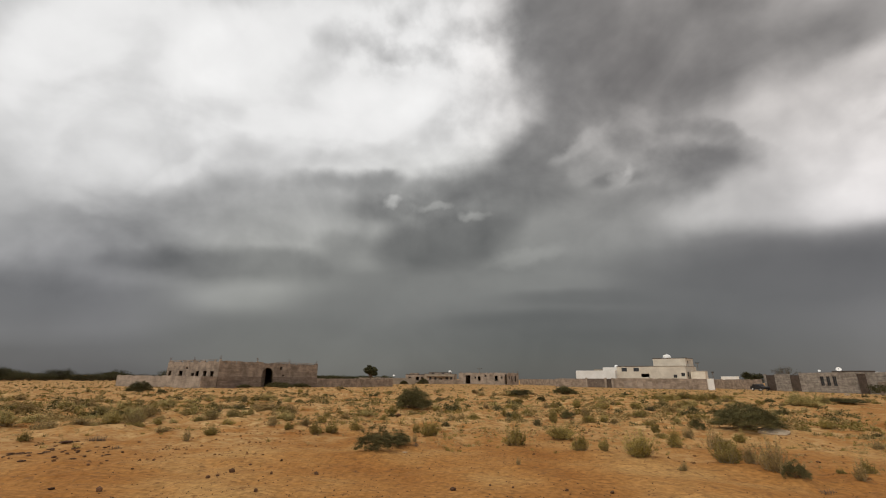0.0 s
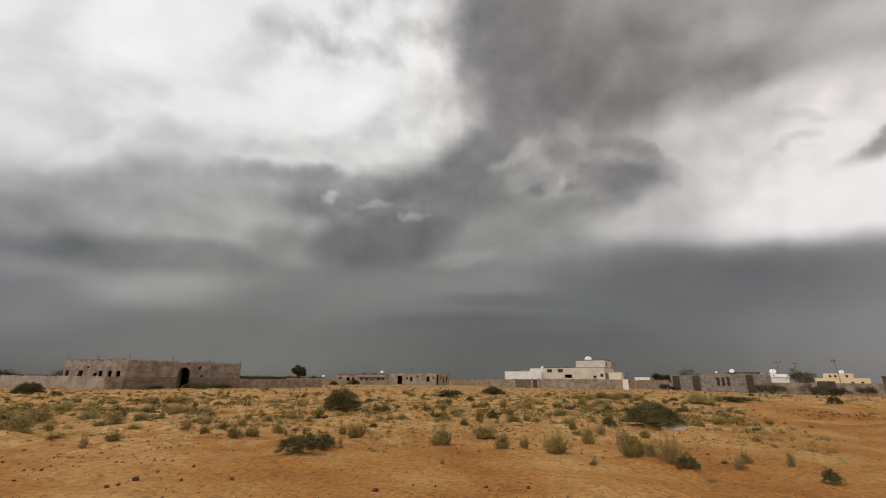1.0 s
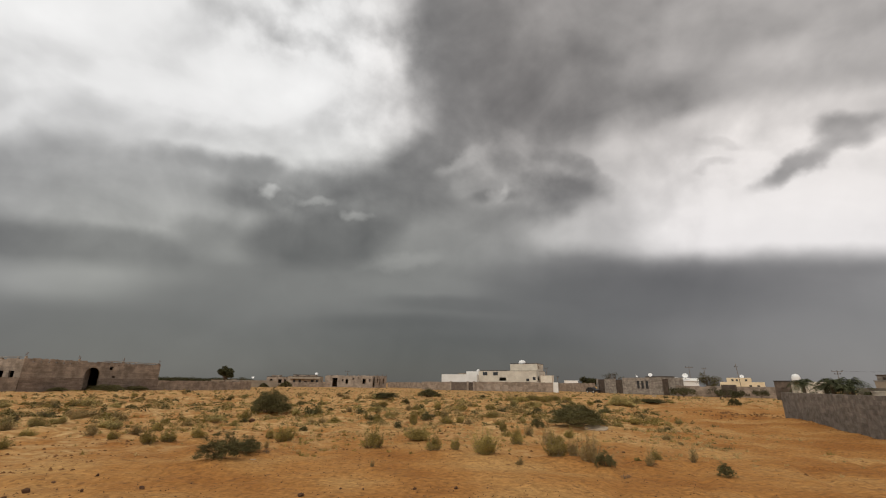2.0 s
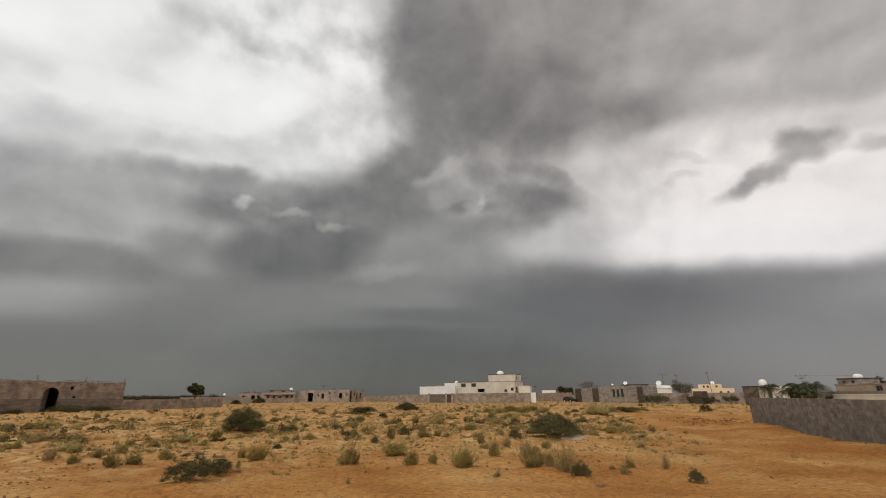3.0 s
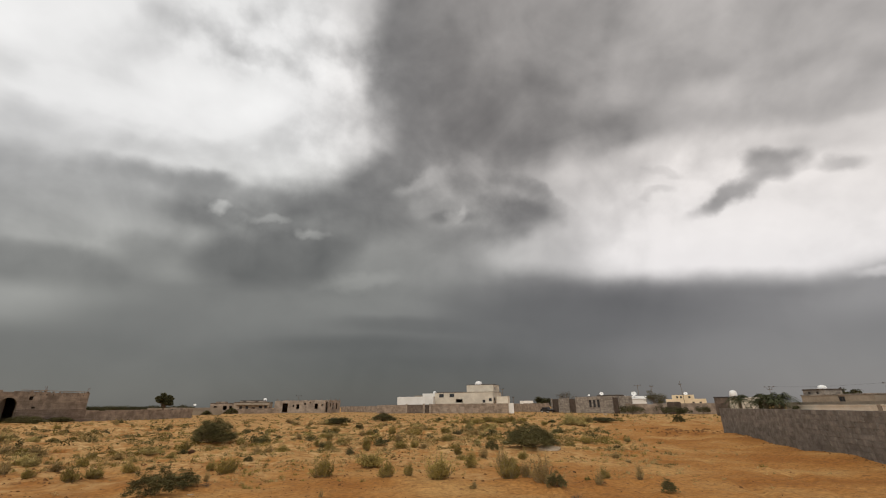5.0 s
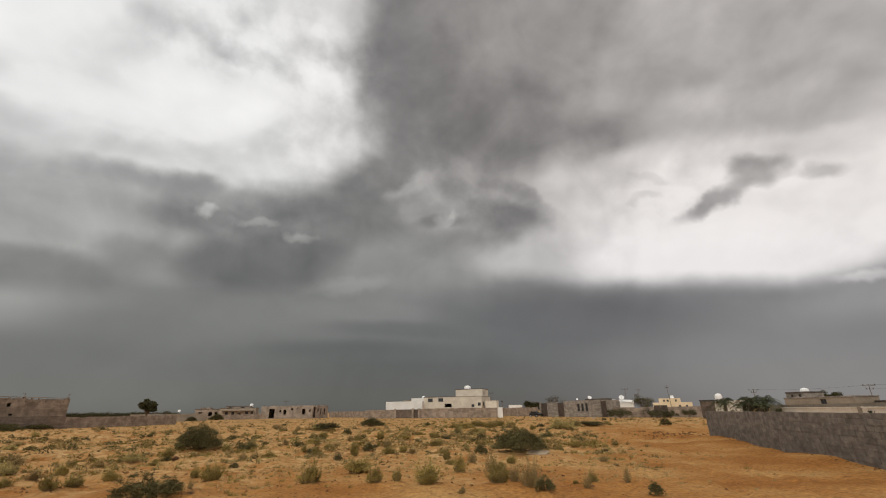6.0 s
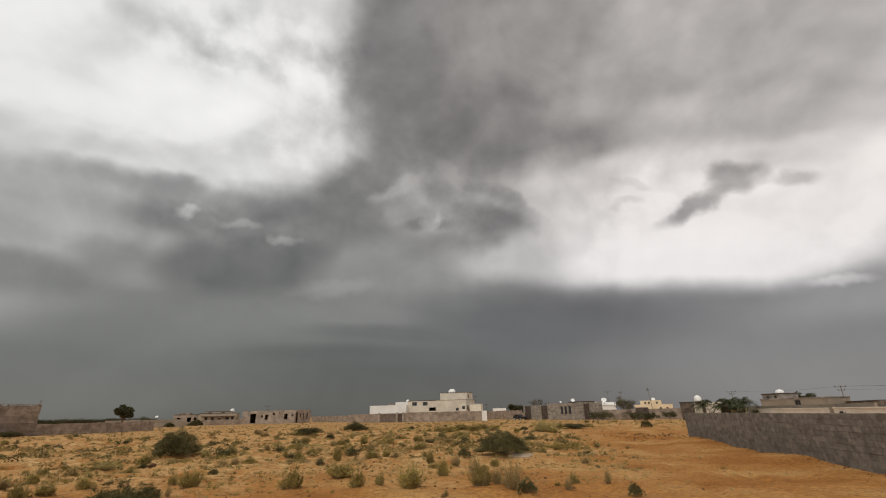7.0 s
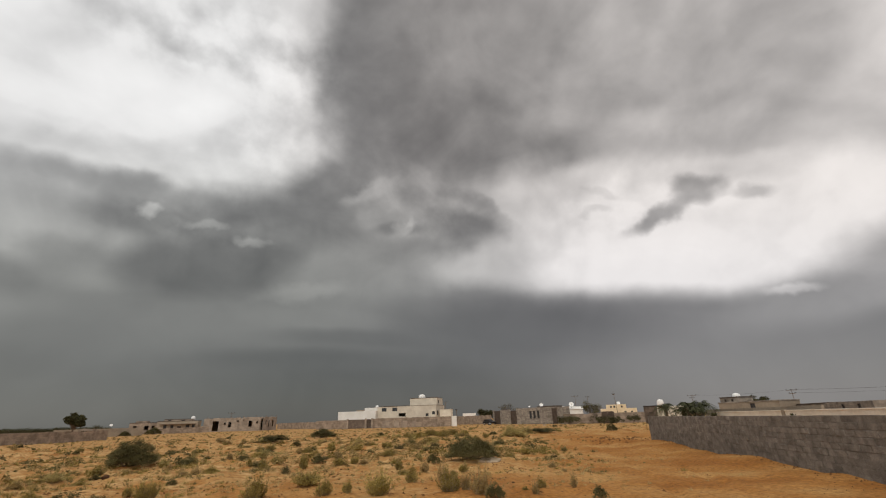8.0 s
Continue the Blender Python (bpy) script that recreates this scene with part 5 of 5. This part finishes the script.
BIGS = [dome_bush(3 + k, 260, 36000, 0.024) for k in range(2)]
DENSES = [dome_bush(30 + k, 90, 9000, 0.042) for k in range(3)] + [shrub_mesh(300, 170, 46, 0.045, False, "foliage", M_LEAF_DARK, M_BARK, 0.5)]
mesh_dead = [shrub_mesh(400 + k, 40, 1, 0.03, False, "twig_leaf", M_BARK, M_BARK, 0.5)[1] for k in range(3)]
plant_all(GREEN, GREENS, "shrub", "grey-green feathery desert shrub on a sand hump", "green shrubs")
plant_all(GREEN_FAR[:10], GREENS, "shrub", "grey-green tufted desert shrub among dry grass", "green shrubs")
plant_all(GREEN_FAR[10:], PALES, "shrub", "pale yellow-green tufted desert shrub among dry grass", "green shrubs")
plant_all(BELT, GREENS, "shrub", "olive green spreading desert shrub in a loose belt", "green shrubs")
plant_all(DRY, DRIES, "dry_shrub", "thin straw-coloured dry shrub in the sand", "dry shrubs")
plant_all(DENSE, DENSES, "dense_shrub", "dense dark green rounded desert bush", "dark bushes")

# smaller shrubs scattered through the plain
rnd = random.Random(404)
small = {"shrub": [], "dry_shrub": [], "dense_shrub": []}
while sum(len(q) for q in small.values()) < 215:
    az, r = radians(rnd.uniform(-52, 50)), math.exp(rnd.uniform(math.log(17), math.log(85)))
    x, y = r * math.sin(az), r * math.cos(az)
    if float(track_mask(x, y)) > 0.2 or float(value_noise(np.array(x / 6.0), np.array(y / 6.0), 41)) < rnd.uniform(-0.4, 0.25) or (r < 21 and az < 0) or math.hypot(x - 11.9, y - 17.8) < 3.2:
        continue
    kind = rnd.choices(("shrub", "dry_shrub", "dense_shrub"), (5, 3, 2.2))[0]
    w = rnd.uniform(0.35, 0.85) * (0.8 if r < 25 else 1.1)
    small[kind].append((x, y, w, w * rnd.uniform(0.45, 0.75)))
for lo, hi, near, beyond, count in ((-49, -18, 21, 48, 70), (2, 34, 30, 62, 36)):
    for _ in range(count):
        az, r = radians(rnd.uniform(lo, hi)), math.exp(rnd.uniform(math.log(near), math.log(beyond)))
        kind = rnd.choices(("shrub", "dry_shrub"), (3, 6))[0]
        w = rnd.uniform(0.6, 1.4)
        small[kind].append((r * math.sin(az), r * math.cos(az), w, w * rnd.uniform(0.3, 0.5)))
half = len(small["shrub"]) // 2
plant_all(small["shrub"][:half], GREENS, "shrub", "small olive green shrub on the plain", "small shrubs")
plant_all(small["shrub"][half:], PALES, "shrub", "small pale olive shrub on the plain", "small shrubs")
plant_all(small["dry_shrub"], DRIES, "dry_shrub", "small dry yellow shrub on the plain", "small dry shrubs")
plant_all(small["dense_shrub"], DENSES, "dense_shrub", "small dark green bush on the plain", "small dark bushes")

# countless small tufts between the shrubs
def tufts(name, count, seed, mat, rmin, rmax, hmin, hmax, blades, label, bare=0.5, broad=1.0):
    rnd = random.Random(seed)
    verts, faces = [], []
    made = 0
    while made < count:
        az = radians(rnd.uniform(-58, 76))
        r = math.exp(rnd.uniform(math.log(rmin), math.log(rmax)))
        x, y = r * math.sin(az), r * math.cos(az)
        patch = float(value_noise(np.array(x / 5.0), np.array(y / 5.0), seed % 7 + 11)) + 0.5 * float(value_noise(np.array(x / 1.6), np.array(y / 1.6), 15)) + 0.5
        if rnd.random() > max(patch * 1.5 - bare, 0.03) or rnd.random() < float(track_mask(x, y)) * 0.97:
            continue
        if r < 19.5 and az < -0.05 and rnd.random() < 0.94 or r < 16 and rnd.random() < 0.5:
            continue
        s = (Vector((x, y)) - WALL_END).dot(WALL_SIDE)
        if s < 0.4 and (Vector((x, y)) - WALL_END).dot(WALL_DIR) > -1:
            continue
        if abs(x - 12.6) < 1.3 and 15.6 < y < 18.1:
            continue
        made += 1
        z = on_ground_fast(x, y)
        h = rnd.uniform(hmin, hmax) * (0.75 if r < 20 else 1.0)
        spread = h * rnd.uniform(0.7, 1.3) * broad
        wide = 0.002 + 0.00034 * r
        for _ in range(blades):
            a, out = rnd.uniform(0, math.tau), rnd.random()
            o = Vector((x, y, z - 0.02)) + Vector((rnd.gauss(0, 1), rnd.gauss(0, 1), 0)) * spread * 0.16
            tip = o + Vector((math.cos(a) * spread * out * .6, math.sin(a) * spread * out * .6, h * rnd.uniform(.5, 1.05) * (1 - 0.5 * out * out)))
            sd = Vector((-math.sin(a + 1), math.cos(a + 1), 0)) * wide * rnd.uniform(.6, 1.5)
            m = len(verts)
            verts += [o - sd, o + sd, tip]
            faces.append((m, m + 1, m + 2))
    tagged(new(name, pydata(name, verts, faces, mat)), label, "grass", kind="stuff")


HX = [q for q in HUMPS]


def on_ground_fast(x, y):
    near = [q for q in HX if abs(q[0] - x) < 3 and abs(q[1] - y) < 3]
    HUMPS[:] = near
    z = on_ground(x, y)
    HUMPS[:] = HX
    return z


tufts("dry_grass", 13000, 3, M_STRAW, 14, 190, 0.06, 0.2, 20, "straw-coloured dry grass tufts over the sand", 0.3, 1.6)
tufts("green_grass", 2600, 4, M_LEAF_GREEN, 13, 190, 0.08, 0.24, 34, "olive green low tufts over the sand", 0.5, 1.7)
tufts("dark_tufts", 2400, 5, M_LEAF_DARK, 17, 170, 0.08, 0.27, 26, "small dark green tufts over the sand", 0.5, 1.6)


def far_scrub(name, count, seed, mat, rmin, rmax, leaves, label):
    """Low scrub far out on the plain, too small and too many to tell apart."""
    rnd = random.Random(seed)
    verts, faces = [], []
    made = 0
    while made < count:
        az = radians(rnd.uniform(-56, 62))
        r = 1 / rnd.uniform(1 / rmax, 1 / rmin)
        x, y = r * math.sin(az), r * math.cos(az)
        if float(value_noise(np.array(x / 9.0), np.array(y / 9.0), seed)) < rnd.uniform(-0.45, 0.3) or float(track_mask(x, y)) > 0.3:
            continue
        q = Vector((x, y)) - WALL_END
        if q.dot(WALL_SIDE) < 1.0 and q.dot(WALL_DIR) > -8:
            continue
        made += 1
        z = on_ground_fast(x, y)
        w, h = rnd.uniform(0.16, 0.5), rnd.uniform(0.14, 0.42)
        for _ in range(leaves):
            a, out = rnd.uniform(0, math.tau), rnd.random() ** 0.6
            p = Vector((x + w * out * math.cos(a), y + w * out * math.sin(a), z + h * (1 - 0.6 * out * out) * rnd.uniform(0.1, 1)))
            d = Vector((rnd.gauss(0, 1), rnd.gauss(0, 1), rnd.gauss(.5, .6))).normalized() * rnd.uniform(0.04, 0.11)
            e = d.cross(Vector((rnd.gauss(0, 1), rnd.gauss(0, 1), rnd.gauss(0, 1)))).normalized() * rnd.uniform(0.015, 0.035)
            m = len(verts)
            verts += [p - d, p + e, p + d, p - e]
            faces.append((m, m + 1, m + 2, m + 3))
    tagged(new(name, pydata(name, verts, faces, mat)), label, "scrub", kind="stuff")


far_scrub("dark_scrub", 330, 51, M_LEAF_DARK, 28, 185, 60, "low dark scrub far out on the plain")
far_scrub("olive_scrub", 300, 52, M_LEAF_GREEN, 26, 185, 60, "low olive scrub far out on the plain")
far_scrub("dry_scrub", 420, 53, M_DRYLEAF, 24, 185, 60, "low dry brown scrub far out on the plain")


for x, y, w, h in ((-10.2, 13.8, 0.75, 0.24), (-8.9, 12.8, 0.5, 0.14), (-0.8, 13.6, 0.4, 0.16), (7.3, 9.1, 0.5, 0.12)):
    t = thing("dead_bush", pose(x, y, on_ground(x, y) - 0.02, 0, 0, 40 * x) @ Matrix.Diagonal((w, w, h, 1)), "dead dark leafless twigs lying on the sand", "shrub", group="dead bushes")
    for k in range(3):
        part("twig_mass", mesh_dead[k], None, t, at=pose(0, 0, 0, 0, 0, 60 * k))


# ---- stones ----
def stone_mesh(seed, flat):
    rnd = random.Random(seed)
    bm = bmesh.new()
    bmesh.ops.create_icosphere(bm, subdivisions=1, radius=0.5)
    for v in bm.verts:
        v.co *= rnd.uniform(0.72, 1.15)
        v.co.z *= flat
    return mesh_of("stone", bm, M_STONE)


STONES = [stone_mesh(k, 0.8) for k in range(5)]
FLATS = [stone_mesh(20 + k, 0.45) for k in range(4)]
LOOSE = [(-4.4, 10.0, .13, .1), (-2.6, 9.9, .14, .07), (-4.6, 9.4, .1, .07), (-4.5, 9.6, .08, .05), (-3.5, 9.8, .07, .06), (-4.4, 10.9, .09, .04), (-3.8, 11.2, .09, .06), (-6.5, 10.0, .07, .04), (-6.7, 11.0, .08, .05),
         (-7.6, 10.2, .1, .05), (-3.2, 8.3, .09, .06), (.2, 8.6, .14, .07), (.9, 9.0, .06, .04), (1.3, 8.8, .07, .04), (2.2, 8.5, .08, .05), (3.0, 8.5, .12, .05), (-5.9, 8.3, .14, .1), (-6.8, 8.4, .12, .05),
         (-7.6, 12.8, .08, .05), (-8.2, 12.1, .09, .05), (-9.0, 13.9, .1, .05), (-2.2, 22.9, .28, .18), (9.2, 11.6, .17, .05)]
RUBBLE = [(-10.5, 13.1, .41, .13), (-10.1, 12.2, .2, .12), (-8.7, 11.5, .14, .07), (-9.2, 11.2, .13, .07), (-9.3, 11.7, .11, .06), (-10.7, 11.7, .22, .06), (-10.5, 11.8, .14, .07),
          (-9.8, 11.2, .13, .06), (-9.8, 11.6, .11, .04), (-9.4, 10.6, .18, .05), (-9.6, 11.9, .11, .06), (-9.2, 11.9, .11, .06), (-9.8, 12.5, .15, .06)]
for plan, kinds, label, group in ((LOOSE, STONES, "dark angular stone lying loose on the sand", "loose stones"), (RUBBLE, FLATS, "flat dark piece of rubble on the sand", "rubble")):
    rnd = random.Random(9)
    for x, y, w, h in plan:
        s = tagged(new("stone", kinds[rnd.randrange(len(kinds))]), label, "stone", group)
        s.matrix_basis = pose(x, y, on_ground(x, y) + h * 0.3, 0, 0, rnd.uniform(0, 360)) @ Matrix.Diagonal((w * 1.1, w * rnd.uniform(.6, 1), h * 1.5, 1))
rnd = random.Random(57)
for _ in range(44):
    x, y = -9.9 + rnd.gauss(0, 1.0), 11.9 + rnd.gauss(0, 0.75)
    w, h = rnd.uniform(0.05, 0.18), rnd.uniform(0.03, 0.06)
    s = tagged(new("stone", FLATS[rnd.randrange(4)]), "flat dark piece of rubble on the sand", "stone", "rubble")
    s.matrix_basis = pose(x, y, on_ground(x, y) + h * 0.3, 0, 0, rnd.uniform(0, 360)) @ Matrix.Diagonal((w * 1.1, w * rnd.uniform(.5, 1), h * 1.5, 1))
rnd = random.Random(31)
verts, faces = [], []
for _ in range(5600):
    az, r = radians(rnd.uniform(-56, 76)), 7 + 28 * rnd.random() ** 1.6
    x, y = r * math.sin(az), r * math.cos(az)
    if float(value_noise(np.array(x / 2.5), np.array(y / 2.5), 21)) < rnd.uniform(-0.25, 0.3):
        continue
    s = rnd.uniform(0.006, 0.02) + 0.0001 * r
    z, m = on_ground_fast(x, y), len(verts)
    verts += [(x + s * rnd.uniform(.7, 1.4), y, z), (x, y + s * rnd.uniform(.7, 1.4), z), (x - s, y, z), (x, y - s, z), (x + rnd.uniform(-.3, .3) * s, y, z + s * rnd.uniform(.5, 1.0))]
    faces += [(m, m + 1, m + 4), (m + 1, m + 2, m + 4), (m + 2, m + 3, m + 4), (m + 3, m, m + 4)]
tagged(new("gravel", pydata("gravel", verts, faces, M_STONE)), "dark gravel strewn over the sand", "gravel", kind="stuff")

# crumbled clods of darker earth over the field and along the edge of the track
rnd = random.Random(63)
verts, faces, spots = [], [], []
for _ in range(9000):
    az, r = radians(rnd.uniform(-56, 60)), 12.5 * math.exp(rnd.random() ** 0.8 * 1.95)
    x, y = r * math.sin(az), r * math.cos(az)
    if float(value_noise(np.array(x / 3.1), np.array(y / 3.1), 33)) < rnd.uniform(-0.3, 0.35) or rnd.random() < 0.65 * float(track_mask(x, y)):
        continue
    if (Vector((x, y)) - WALL_END).dot(WALL_SIDE) < 0.3:
        continue
    s = rnd.uniform(0.015, 0.05) + 0.0011 * r * rnd.random()
    spots.append((x, y, s))
for k in range(260):
    p = WALL_END + WALL_DIR * rnd.uniform(-0.4, 26) + WALL_SIDE * (0.06 + abs(rnd.gauss(0, 0.3)))
    spots.append((p.x, p.y, rnd.uniform(0.015, 0.06)))
for k in range(300):
    spots.append((29.6 + rnd.gauss(0, 1.5), 25.4 + rnd.gauss(0, 1.7), rnd.uniform(0.03, 0.12)))
for x, y, s in spots:
    z, m, az = on_ground_fast(x, y) - 0.01, len(verts), rnd.uniform(0, 1)
    verts += [(x + s * math.cos(k * 1.2566 + az) * rnd.uniform(.7, 1.5), y + s * math.sin(k * 1.2566 + az) * rnd.uniform(.6, 1.2), z) for k in range(5)]
    verts += [(x + rnd.uniform(-.5, .1) * s, y + rnd.uniform(-.3, .3) * s, z + s * rnd.uniform(.6, 1.1)), (x + rnd.uniform(.1, .5) * s, y + rnd.uniform(-.3, .3) * s, z + s * rnd.uniform(.5, 1.0))]
    faces += [(m, m + 1, m + 6), (m + 1, m + 5, m + 6), (m + 1, m + 2, m + 5), (m + 2, m + 3, m + 5), (m + 3, m + 4, m + 5), (m + 4, m + 6, m + 5), (m + 4, m, m + 6)]
tagged(new("clods", pydata("clods", verts, faces, M_CLOD)), "dark crumbled clods of earth over the sand", "earth", kind="stuff")

# broken slab under the large bush, and small pale litter
def broken_slab(x, y, w, d, h, turn, label, mat, tilt=0.0):
    bm = bmesh.new()
    rnd_ = random.Random(int(x * 10))
    ring = [(math.cos(k * math.tau / 9) * w / 2 * rnd_.uniform(.8, 1.1), math.sin(k * math.tau / 9) * d / 2 * rnd_.uniform(.75, 1.15)) for k in range(9)]
    lo, hi = [bm.verts.new((a, b, 0)) for a, b in ring], [bm.verts.new((a * .97, b * .97, h)) for a, b in ring]
    bm.faces.new(lo[::-1])
    bm.faces.new(hi)
    for k in range(9):
        bm.faces.new((lo[k - 1], lo[k], hi[k], hi[k - 1]))
    ob = tagged(new("slab", mesh_of("slab", bm, mat)), label, "slab")
    ob.matrix_basis = pose(x, y, on_ground(x, y) - 0.01, tilt, 0, turn)


broken_slab(12.4, 17.35, 1.3, 0.75, .09, 14, "broken pale concrete slab lying beside a bush", M_SLAB, 17)
broken_slab(-1.0, 12.5, .16, .1, .03, 10, "small pale broken slab on the sand", M_SLAB)
broken_slab(68.1, 76.6, .9, .6, .3, 10, "pale broken slab on the ground", M_SLAB)
